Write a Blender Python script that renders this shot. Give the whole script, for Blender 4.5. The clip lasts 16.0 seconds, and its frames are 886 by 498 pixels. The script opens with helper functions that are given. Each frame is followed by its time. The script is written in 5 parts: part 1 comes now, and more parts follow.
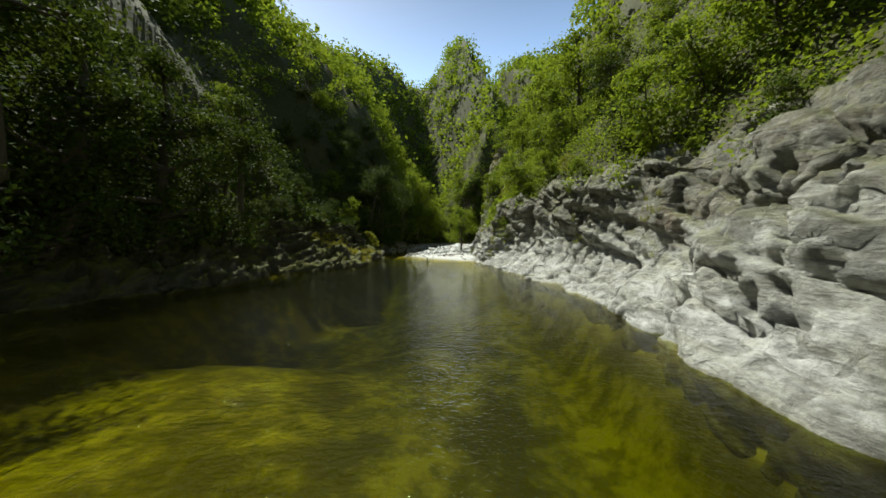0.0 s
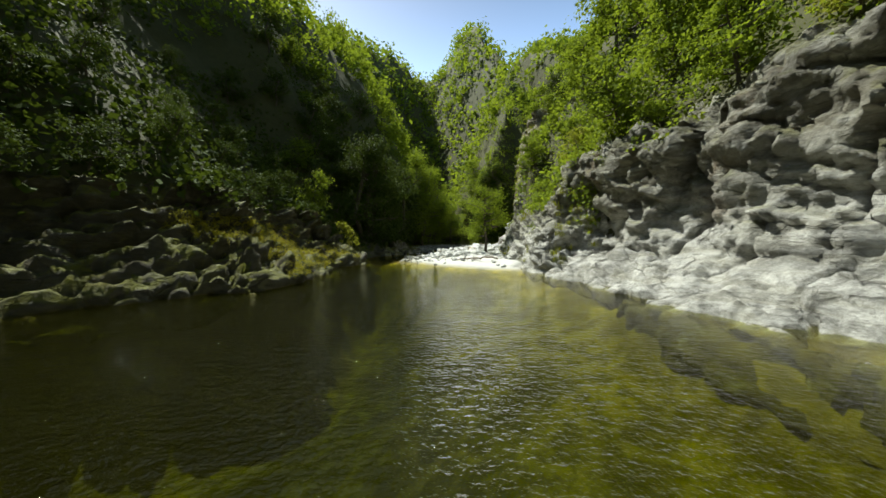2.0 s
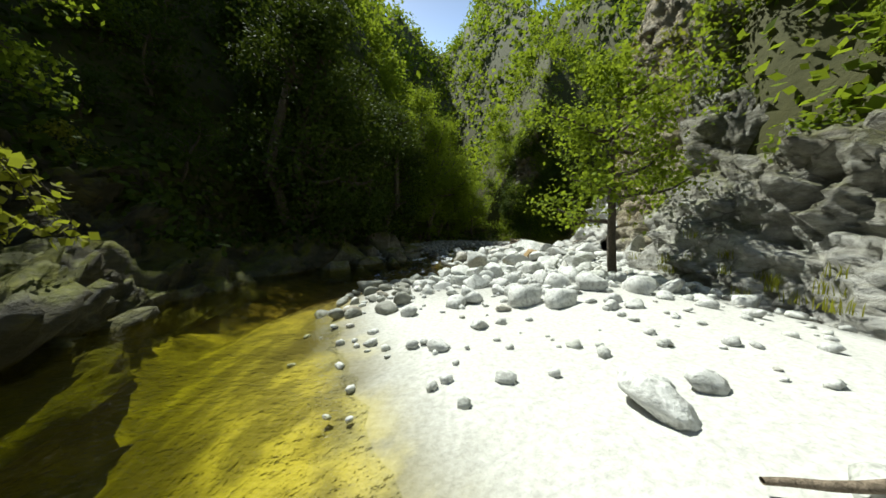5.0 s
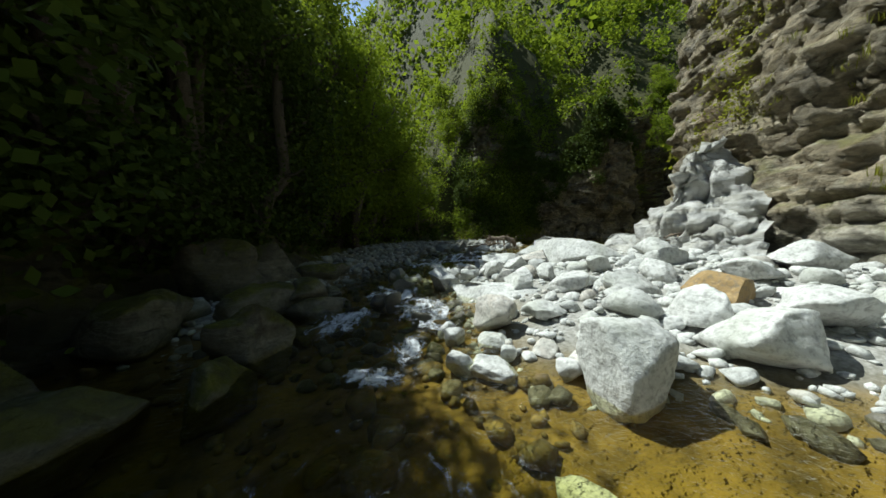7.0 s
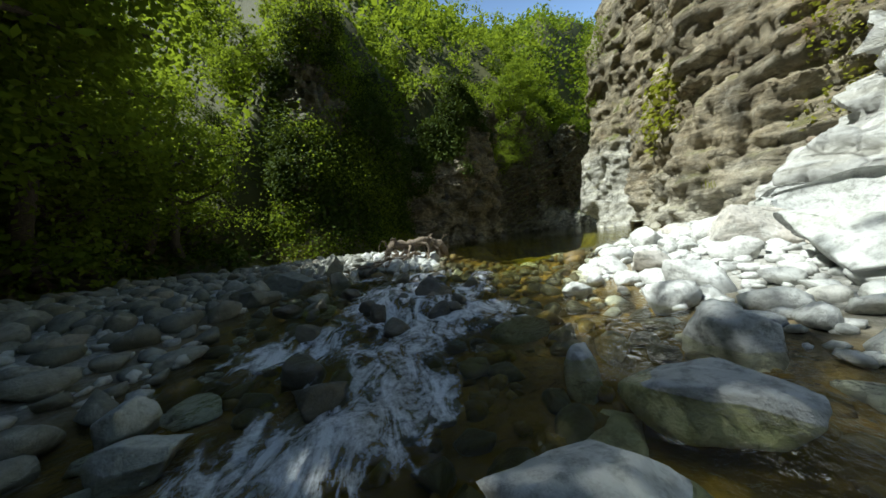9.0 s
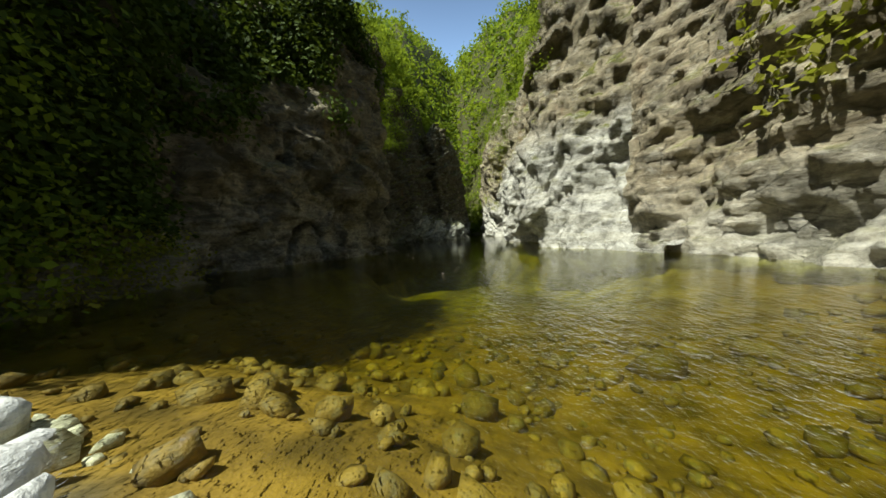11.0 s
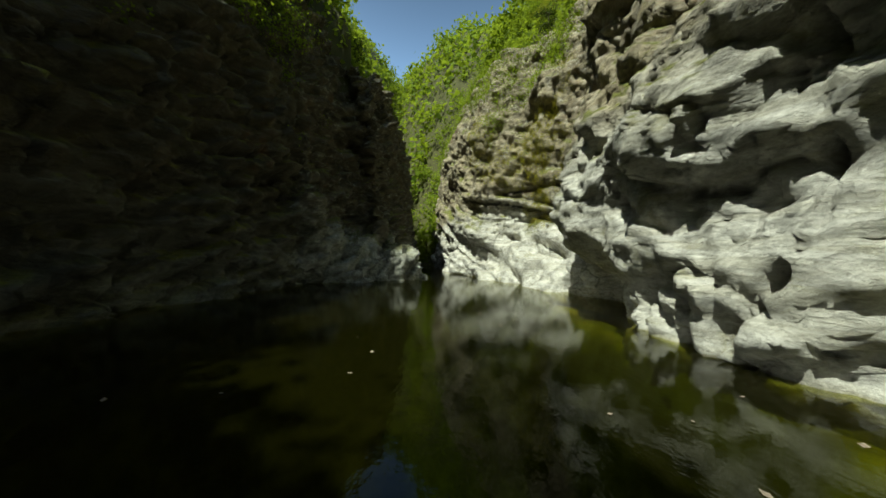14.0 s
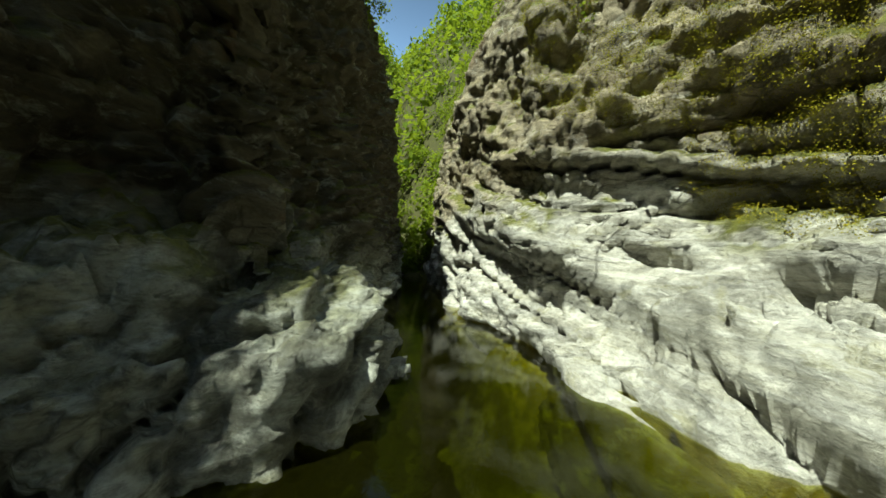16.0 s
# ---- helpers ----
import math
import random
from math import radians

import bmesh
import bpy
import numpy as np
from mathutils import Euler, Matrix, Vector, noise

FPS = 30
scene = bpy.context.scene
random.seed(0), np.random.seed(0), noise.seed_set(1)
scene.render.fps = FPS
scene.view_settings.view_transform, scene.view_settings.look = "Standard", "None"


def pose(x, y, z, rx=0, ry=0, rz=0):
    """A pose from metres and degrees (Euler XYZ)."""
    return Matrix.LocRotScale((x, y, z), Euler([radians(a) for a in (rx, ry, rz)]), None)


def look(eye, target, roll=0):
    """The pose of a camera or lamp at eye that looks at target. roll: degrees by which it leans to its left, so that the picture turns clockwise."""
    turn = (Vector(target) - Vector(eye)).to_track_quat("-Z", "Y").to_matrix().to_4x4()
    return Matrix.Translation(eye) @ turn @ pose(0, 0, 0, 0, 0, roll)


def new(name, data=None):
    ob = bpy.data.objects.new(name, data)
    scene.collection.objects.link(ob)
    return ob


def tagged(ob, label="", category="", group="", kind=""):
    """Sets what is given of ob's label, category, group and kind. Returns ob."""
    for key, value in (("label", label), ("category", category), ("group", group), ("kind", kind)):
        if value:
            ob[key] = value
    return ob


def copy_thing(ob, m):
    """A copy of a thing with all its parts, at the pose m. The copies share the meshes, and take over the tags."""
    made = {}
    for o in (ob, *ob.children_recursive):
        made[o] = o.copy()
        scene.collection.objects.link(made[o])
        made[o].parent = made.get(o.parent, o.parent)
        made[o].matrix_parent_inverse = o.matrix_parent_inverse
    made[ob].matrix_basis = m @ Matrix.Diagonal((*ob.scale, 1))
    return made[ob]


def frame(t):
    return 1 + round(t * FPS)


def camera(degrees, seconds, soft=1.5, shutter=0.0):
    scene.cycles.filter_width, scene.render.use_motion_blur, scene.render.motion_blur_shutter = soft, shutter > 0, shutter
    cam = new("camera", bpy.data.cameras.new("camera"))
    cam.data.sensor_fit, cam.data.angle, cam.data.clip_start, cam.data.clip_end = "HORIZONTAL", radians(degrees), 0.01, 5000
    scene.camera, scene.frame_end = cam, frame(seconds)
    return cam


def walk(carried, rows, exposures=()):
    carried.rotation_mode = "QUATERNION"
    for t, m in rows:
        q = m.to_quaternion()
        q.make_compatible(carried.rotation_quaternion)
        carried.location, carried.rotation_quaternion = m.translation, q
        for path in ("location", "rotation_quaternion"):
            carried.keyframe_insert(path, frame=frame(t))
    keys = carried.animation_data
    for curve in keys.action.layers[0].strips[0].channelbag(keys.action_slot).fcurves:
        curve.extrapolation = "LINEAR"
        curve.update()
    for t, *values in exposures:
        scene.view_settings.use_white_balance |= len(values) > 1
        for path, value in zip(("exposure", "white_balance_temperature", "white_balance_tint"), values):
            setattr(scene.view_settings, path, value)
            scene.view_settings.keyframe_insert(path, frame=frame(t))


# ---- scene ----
cam = camera(113.6, 16.0, soft=1.6)
PATH = [
    (0.0, pose(0.000, 0.000, 1.900, 87.80, -0.00, 0.00)),
    (0.5, pose(-0.110, 2.592, 1.734, 88.00, 0.01, 0.30)),
    (1.0, pose(-0.242, 5.249, 1.566, 88.30, 0.02, 0.60)),
    (1.5, pose(-0.374, 7.973, 1.396, 88.60, 0.14, 1.10)),
    (2.0, pose(-0.506, 10.742, 1.267, 88.60, 0.37, 1.79)),
    (2.5, pose(-0.682, 13.577, 1.136, 88.50, 0.40, 2.69)),
    (3.0, pose(-0.836, 16.326, 1.053, 88.20, 0.24, 3.69)),
    (3.5, pose(-0.946, 18.879, 1.043, 88.11, -0.11, 5.01)),
    (4.0, pose(-1.166, 21.082, 1.068, 88.11, -0.27, 6.01)),
    (6.5, pose(-2.672, 32.967, 1.572, 86.10, 0.59, -6.05)),
    (7.0, pose(-3.112, 35.360, 1.426, 86.52, 2.24, -11.17)),
    (7.5, pose(-3.337, 37.827, 1.198, 87.00, 3.56, -18.17)),
    (8.0, pose(-3.316, 40.278, 1.027, 87.58, 5.08, -26.98)),
    (8.5, pose(-2.991, 42.711, 0.951, 87.92, 6.51, -37.95)),
    (9.0, pose(-2.242, 44.967, 0.999, 87.52, 7.19, -49.33)),
    (9.5, pose(-1.013, 47.019, 1.116, 86.81, 6.80, -60.14)),
    (10.0, pose(0.631, 48.772, 1.271, 86.16, 5.39, -69.02)),
    (12.5, pose(11.818, 52.626, 0.994, 89.50, -0.22, -89.00)),
    (13.0, pose(14.408, 53.077, 1.044, 90.60, -0.75, -91.09)),
    (13.5, pose(16.931, 53.356, 1.266, 91.30, -1.28, -92.58)),
    (14.0, pose(19.439, 53.500, 1.469, 91.70, -1.70, -93.67)),
    (14.5, pose(21.951, 53.550, 1.672, 91.81, -2.41, -94.36)),
    (15.0, pose(24.448, 53.485, 1.894, 91.71, -3.22, -94.85)),
    (15.5, pose(27.022, 53.385, 2.097, 91.61, -4.02, -95.03)),
    (16.0, pose(29.652, 53.344, 2.355, 91.51, -4.43, -95.22)),
]
walk(cam, PATH, [(0.0, 0.45, 6500, 2), (2.0, 0.7, 6500, 2), (4.2, 0.7, 6500, 2), (6.5, 0.33, 6050, 2), (8.5, 0.43, 6050, 2), (9.4, 0.88, 6150, 2), (10.2, 0.7, 6500, 2), (12.5, 0.85, 6500, 2), (13.0, 0.62, 6400, -1), (13.5, 0.6, 6500, -4), (14.5, 0.8, 6500, -6), (16.0, 0.95, 6500, -8)])

# ---- world and sun ----
SUN_AZ, SUN_EL = 44.0, 60.0          # degrees left of +y, and above the horizon
world = bpy.data.worlds.new("sky")
scene.world = world
world.use_nodes = True
wn = world.node_tree.nodes
sky = wn.new("ShaderNodeTexSky")
sky.sky_type = "NISHITA"
sky.sun_disc = False
sky.sun_elevation = radians(SUN_EL)
sky.sun_rotation = radians(-SUN_AZ)
sky.air_density, sky.dust_density, sky.ozone_density = 1.1, 1.0, 1.6
wn["Background"].inputs[1].default_value = 0.06
# summer haze: the sky pales and brightens evenly towards the horizon, all the way round
way = wn.new("ShaderNodeTexCoord")
split = wn.new("ShaderNodeSeparateXYZ")
haze = wn.new("ShaderNodeMapRange")
haze.interpolation_type = "SMOOTHSTEP"
for slot, value in ((1, 0.80), (2, 0.30), (3, 1.0), (4, 3.6)):
    haze.inputs[slot].default_value = value
pale = wn.new("ShaderNodeVectorMath")
pale.operation = "SCALE"
world.node_tree.links.new(way.outputs["Generated"], split.inputs[0])
world.node_tree.links.new(split.outputs[2], haze.inputs[0])
world.node_tree.links.new(sky.outputs[0], pale.inputs[0])
world.node_tree.links.new(haze.outputs[0], pale.inputs[3])
world.node_tree.links.new(pale.outputs[0], wn["Background"].inputs[0])
sun = new("sun", bpy.data.lights.new("sun", "SUN"))
sun.data.energy, sun.data.angle, sun.data.color = 5.0, radians(0.55), (1.0, 0.98, 0.91)
to_sun = Vector((-math.sin(radians(SUN_AZ)) * math.cos(radians(SUN_EL)), math.cos(radians(SUN_AZ)) * math.cos(radians(SUN_EL)), math.sin(radians(SUN_EL))))
sun.matrix_world = look(to_sun * 150, (0, 0, 0))


# ---- materials ----
class Nodes:
    """A short hand for building node materials."""

    def __init__(self, name):
        self.mat = bpy.data.materials.new(name)
        self.mat.use_nodes = True
        self.tree = self.mat.node_tree
        self.tree.nodes.clear()
        self.out = self.add("ShaderNodeOutputMaterial")

    def add(self, kind, **values):
        node = self.tree.nodes.new(kind)
        for key, value in values.items():
            if key.startswith("in_"):
                node.inputs[int(key[3:])].default_value = value
        return node

    def link(self, a, b):
        self.tree.links.new(a, b)

    def place(self):
        return self.add("ShaderNodeNewGeometry").outputs["Position"]

    def noise(self, where, scale, detail=4.0, rough=0.55, distort=0.0):
        n = self.add("ShaderNodeTexNoise")
        n.inputs["Scale"].default_value = scale
        n.inputs["Detail"].default_value = detail
        n.inputs["Roughness"].default_value = rough
        n.inputs["Distortion"].default_value = distort
        if where is not None:
            self.link(where, n.inputs["Vector"])
        return n.outputs["Fac"]

    def noise_color(self, where, scale):
        n = self.add("ShaderNodeTexNoise")
        n.inputs["Scale"].default_value = scale
        self.link(where, n.inputs["Vector"])
        return n.outputs["Color"]

    def stretch(self, where, scale, rot=(0, 0, 0)):
        m = self.add("ShaderNodeMapping")
        m.inputs["Scale"].default_value = scale
        m.inputs["Rotation"].default_value = rot
        self.link(where, m.inputs["Vector"])
        return m.outputs[0]

    def ramp(self, fac, stops):
        r = self.add("ShaderNodeValToRGB")
        while len(r.color_ramp.elements) < len(stops):
            r.color_ramp.elements.new(0.5)
        for e, (p, c) in zip(r.color_ramp.elements, stops):
            e.position = p
            e.color = (*c, 1) if isinstance(c, tuple) else (c, c, c, 1)
        self.link(fac, r.inputs[0])
        return r.outputs[0]

    def mix(self, fac, a, b, how="MIX"):
        m = self.add("ShaderNodeMix")
        m.data_type = "RGBA"
        m.blend_type = how
        for value, i in ((fac, 0), (a, 6), (b, 7)):
            if isinstance(value, (int, float)):
                m.inputs[i].default_value = value
            elif isinstance(value, tuple):
                m.inputs[i].default_value = (*value, 1)
            else:
                self.link(value, m.inputs[i])
        return m.outputs[2]

    def math(self, how, a, b=0.0, clamp=False):
        m = self.add("ShaderNodeMath")
        m.operation = how
        m.use_clamp = clamp
        for value, i in ((a, 0), (b, 1)):
            if isinstance(value, (int, float)):
                m.inputs[i].default_value = value
            else:
                self.link(value, m.inputs[i])
        return m.outputs[0]

    def bump(self, height, strength=0.5, distance=0.05, normal=None):
        b = self.add("ShaderNodeBump")
        b.inputs["Strength"].default_value = strength
        b.inputs["Distance"].default_value = distance
        self.link(height, b.inputs["Height"])
        if normal is not None:
            self.link(normal, b.inputs["Normal"])
        return b.outputs[0]

    def surface(self, color, rough=0.8, normal=None, spec=0.3):
        p = self.add("ShaderNodeBsdfPrincipled")
        if isinstance(color, tuple):
            p.inputs["Base Color"].default_value = (*color, 1)
        else:
            self.link(color, p.inputs["Base Color"])
        if isinstance(rough, (int, float)):
            p.inputs["Roughness"].default_value = rough
        else:
            self.link(rough, p.inputs["Roughness"])
        p.inputs["Specular IOR Level"].default_value = spec
        if normal is not None:
            self.link(normal, p.inputs["Normal"])
        return p.outputs[0]

    def done(self, shader):
        self.link(shader, self.out.inputs[0])
        return self.mat


def rock_material(name, low, high, line, moss, tilt, level, dirt_and_relief=1.0):
    """Bedded limestone: pale and water-polished up to the flood line, weathered above, moss on what faces up."""
    n = Nodes(name)
    p = n.place()
    sep = n.add("ShaderNodeSeparateXYZ")
    n.link(p, sep.inputs[0])
    big = n.noise(p, 0.35, 3)
    mid = n.noise(p, 1.7, 5, 0.6)
    fine = n.noise(p, 11.0, 6, 0.65)
    beds = n.noise(n.stretch(p, (0.5, 0.5, 5.0), (tilt, tilt * 0.5, 0)), 1.3, 5, 0.6, 0.6)
    height = n.math("ADD", sep.outputs[2], n.math("MULTIPLY", n.math("SUBTRACT", big, 0.5), 3.2))
    above = n.math("DIVIDE", n.math("SUBTRACT", height, line - 0.7), 1.6, True)
    pale = n.mix(n.ramp(mid, [(0.35, 0.0), (0.7, 1.0)]), tuple(0.72 * c for c in low), low)
    pale = n.mix(n.ramp(beds, [(0.42, 0.55), (0.56, 0.0)]), pale, tuple(c * f for c, f in zip(low, (0.62, 0.6, 0.52))))
    dull = n.mix(n.ramp(mid, [(0.3, 0.0), (0.7, 1.0)]), tuple(0.55 * c for c in high), tuple(1.15 * c for c in high))
    dull = n.mix(n.ramp(beds, [(0.4, 0.7), (0.55, 0.0)]), dull, tuple(c * f for c, f in zip(high, (0.5, 0.46, 0.4))))
    streak = n.noise(n.stretch(p, (1.6, 1.6, 0.12)), 1.0, 4, 0.6)
    dull = n.mix(n.ramp(streak, [(0.55, 0.0), (0.72, 0.6)]), dull, (0.10, 0.085, 0.06))
    col = n.mix(above, pale, dull)
    geo = n.add("ShaderNodeNewGeometry")
    up = n.add("ShaderNodeSeparateXYZ")
    n.link(geo.outputs["Normal"], up.inputs[0])
    facing = n.math("ADD", up.outputs[2], n.math("MULTIPLY", n.math("SUBTRACT", n.noise(p, 0.9, 5, 0.6), 0.5), 2.2))
    grown = n.math("MULTIPLY", n.ramp(facing, [(0.45, 0.0), (0.8, 1.0)]), n.math("SUBTRACT", height, line - 1.2, True))
    grown = n.math("MULTIPLY", grown, moss, True)
    green = n.mix(n.noise(p, 6.0, 4), (0.055, 0.065, 0.010), (0.20, 0.20, 0.025))
    col = n.mix(grown, col, green)
    col = n.mix(n.ramp(fine, [(0.3, 0.45 * dirt_and_relief), (0.55, 0.0)]), col, (0.09, 0.085, 0.07), "MIX")
    sunk = n.math("ADD", sep.outputs[2], n.math("MULTIPLY", n.math("SUBTRACT", mid, 0.5), 0.16))
    sunk = n.math("DIVIDE", n.math("SUBTRACT", level + 0.03, sunk), 0.10, True)
    col = n.mix(sunk, col, n.mix(mid, (0.10, 0.085, 0.018), (0.28, 0.23, 0.04)))
    warped = n.mix(0.16, p, n.noise_color(p, 1.4))
    vor = n.add("ShaderNodeTexVoronoi")
    vor.feature = "DISTANCE_TO_EDGE"
    vor.inputs["Scale"].default_value = 1.15
    n.link(n.stretch(warped, (1.0, 1.0, 1.7), (tilt, 0.2, 0.4)), vor.inputs["Vector"])
    joint = n.ramp(vor.outputs["Distance"], [(0.0, 0.0), (0.035, 1.0)])
    broken = n.ramp(n.noise(p, 0.8, 3), [(0.40, 0.0), (0.5, 1.0)])
    joint = n.math("MAXIMUM", joint, broken)
    col = n.mix(joint, n.mix(0.5, col, (0.05, 0.045, 0.03)), col)
    rust = n.math("MULTIPLY", n.ramp(n.noise(n.stretch(p, (0.8, 0.8, 0.3)), 1.1, 4, 0.6), [(0.60, 0.0), (0.72, 0.55)]), above)
    col = n.mix(rust, col, (0.17, 0.085, 0.03))
    # random dark and pale patches: relief shading put into the colour
    relief_dark = n.noise(n.stretch(p, (1.0, 1.0, 1.5), (tilt, 0.2, 0.0)), 0.85, 9, 0.68, 0.7)
    col = n.mix(n.ramp(relief_dark, [(0.42, min(0.95, 0.68 * dirt_and_relief)), (0.52, 0.0)]), col, n.mix(0.78, col, (0.035, 0.032, 0.022)))
    relief_pale = n.noise(n.stretch(p, (1.0, 1.0, 1.8), (tilt, 0.0, 0.3)), 2.3, 8, 0.7, 0.4)
    col = n.mix(n.ramp(relief_pale, [(0.54, 0.0), (0.64, 0.45)]), col, n.mix(0.6, col, tuple(min(0.8, 1.25 * c) for c in low)))
    olive = n.noise(n.stretch(p, (1.0, 1.0, 1.6), (tilt, 0.0, 0.0)), 1.3, 7, 0.7, 0.8)
    col = n.mix(n.ramp(olive, [(0.56, 0.0), (0.66, min(0.6, 0.32 * moss))]), col, n.mix(0.75, col, (0.19, 0.175, 0.035)))
    chips = n.noise(n.stretch(p, (1.0, 1.0, 2.2), (tilt, 0.3, 0.2)), 4.5, 8, 0.72, 0.6)
    col = n.mix(n.ramp(chips, [(0.38, 0.5 * dirt_and_relief), (0.48, 0.0)]), col, n.mix(0.7, col, (0.06, 0.055, 0.04)))
    rough = n.ramp(mid, [(0.3, 0.62), (0.7, 0.9)])
    nor = n.bump(fine, 0.6, 0.05, n.bump(chips, 0.8, 0.12, n.bump(beds, 0.6, 0.14, n.bump(joint, 0.6, 0.07))))
    return n.done(n.surface(col, rough, nor, 0.25))


def stone_material(name, light, dark, wet):
    """River stones: each its own tone, with bands, specks and a dark damp foot near the water."""
    n = Nodes(name)
    p = n.place()
    rnd = n.add("ShaderNodeObjectInfo").outputs["Random"]
    isl = n.add("ShaderNodeNewGeometry").outputs["Random Per Island"]
    own = n.math("FRACT", n.math("ADD", rnd, isl))
    tone = n.mix(own, dark, light)
    tone = n.mix(n.ramp(own, [(0.955, 0.0), (0.97, 0.45)]), tone, (0.36, 0.26, 0.15))
    grain = n.noise(p, 16.0, 6, 0.65)
    patch = n.noise(p, 2.6, 4, 0.6)
    vein = n.noise(n.stretch(p, (1.2, 1.2, 6.0), (0.5, 0.3, 0)), 2.2, 4, 0.6, 0.8)
    col = n.mix(n.ramp(patch, [(0.4, 0.4), (0.62, 0.0)]), tone, tuple(0.7 * c for c in dark))
    col = n.mix(n.ramp(vein, [(0.40, 0.28), (0.48, 0.0)]), col, tuple(c * f for c, f in zip(dark, (0.75, 0.78, 0.74))))
    col = n.mix(n.ramp(grain, [(0.36, 0.55), (0.52, 0.0)]), col, (0.14, 0.135, 0.12))
    blot = n.noise(p, 5.5, 5, 0.7, 0.5)
    col = n.mix(n.ramp(blot, [(0.56, 0.0), (0.66, 0.5)]), col, tuple(1.12 * c for c in light))
    col = n.mix(n.ramp(n.noise(p, 1.1, 3), [(0.52, 0.0), (0.68, 0.4)]), col, tuple(c * f for c, f in zip(dark, (0.72, 0.75, 0.62))))
    nor = n.bump(grain, 0.6, 0.025, n.bump(blot, 0.5, 0.04, n.bump(vein, 0.15, 0.05)))
    return n.done(n.surface(col, 0.78 - wet, nor, 0.3))


def leaf_material(name, dark, light, through_light=0.45, glow=(0.30, 0.36, 0.02)):
    n = Nodes(name)
    isl = n.add("ShaderNodeNewGeometry").outputs["Random Per Island"]
    own = n.add("ShaderNodeObjectInfo").outputs["Random"]
    p = n.place()
    patch = n.ramp(n.noise(p, 0.45, 3), [(0.35, 0.0), (0.65, 1.0)])
    fac = n.math("ADD", n.math("MULTIPLY", isl, 0.45), n.math("ADD", n.math("MULTIPLY", own, 0.25), n.math("MULTIPLY", patch, 0.3)))
    col = n.mix(fac, dark, light)
    d = n.surface(col, 0.75, None, 0.12)
    t = n.add("ShaderNodeBsdfTranslucent")
    n.link(n.mix(0.5, col, glow), t.inputs[0])
    m = n.add("ShaderNodeMixShader")
    m.inputs[0].default_value = through_light
    n.link(d, m.inputs[1])
    n.link(t.outputs[0], m.inputs[2])
    return n.done(m.outputs[0])


def bark_material(name, a, b):
    n = Nodes(name)
    p = n.place()
    g = n.noise(n.stretch(p, (6, 6, 1.2)), 4.0, 5, 0.65)
    k = n.noise(p, 28.0, 6, 0.7, 0.8)
    col = n.mix(n.ramp(k, [(0.38, 0.6), (0.52, 0.0)]), n.mix(g, a, b), tuple(0.4 * c for c in a))
    return n.done(n.surface(col, 0.85, n.bump(k, 0.7, 0.02, n.bump(g, 0.8, 0.03))))


def ground_material():
    """River bed, gravel and soil: olive algae under water, bleached sand and gravel above it, leaf litter on the slopes."""
    n = Nodes("ground")
    p = n.place()
    at = n.add("ShaderNodeAttribute")
    at.attribute_name = "cover"
    sep = n.add("ShaderNodeSeparateColor")
    n.link(at.outputs["Color"], sep.inputs[0])
    big, mid, fine = n.noise(p, 0.5, 4, 0.6), n.noise(p, 2.4, 5, 0.6), n.noise(p, 22.0, 5, 0.6)
    algae = n.mix(n.ramp(big, [(0.40, 0.0), (0.56, 1.0)]), (0.12, 0.095, 0.016), (0.40, 0.33, 0.05))
    algae = n.mix(n.ramp(mid, [(0.42, 0.7), (0.58, 0.0)]), algae, (0.10, 0.08, 0.014))
    sand = n.mix(n.ramp(fine, [(0.35, 0.0), (0.65, 1.0)]), (0.42, 0.415, 0.385), (0.56, 0.555, 0.52))
    gravel = n.mix(n.ramp(fine, [(0.35, 0.0), (0.65, 1.0)]), (0.22, 0.215, 0.19), (0.42, 0.41, 0.38))
    sand = n.mix(sep.outputs[2], sand, gravel)
    brown = n.mix(n.ramp(mid, [(0.35, 0.0), (0.65, 1.0)]), (0.09, 0.06, 0.016), (0.27, 0.175, 0.038))
    algae = n.mix(sep.outputs[2], algae, brown)
    soil = n.mix(mid, (0.035, 0.04, 0.012), (0.09, 0.085, 0.03))
    col = n.mix(sep.outputs[0], soil, algae)
    col = n.mix(sep.outputs[1], col, sand)
    return n.done(n.surface(col, 0.85, n.bump(fine, 0.5, 0.02, n.bump(mid, 0.5, 0.08)), 0.2))


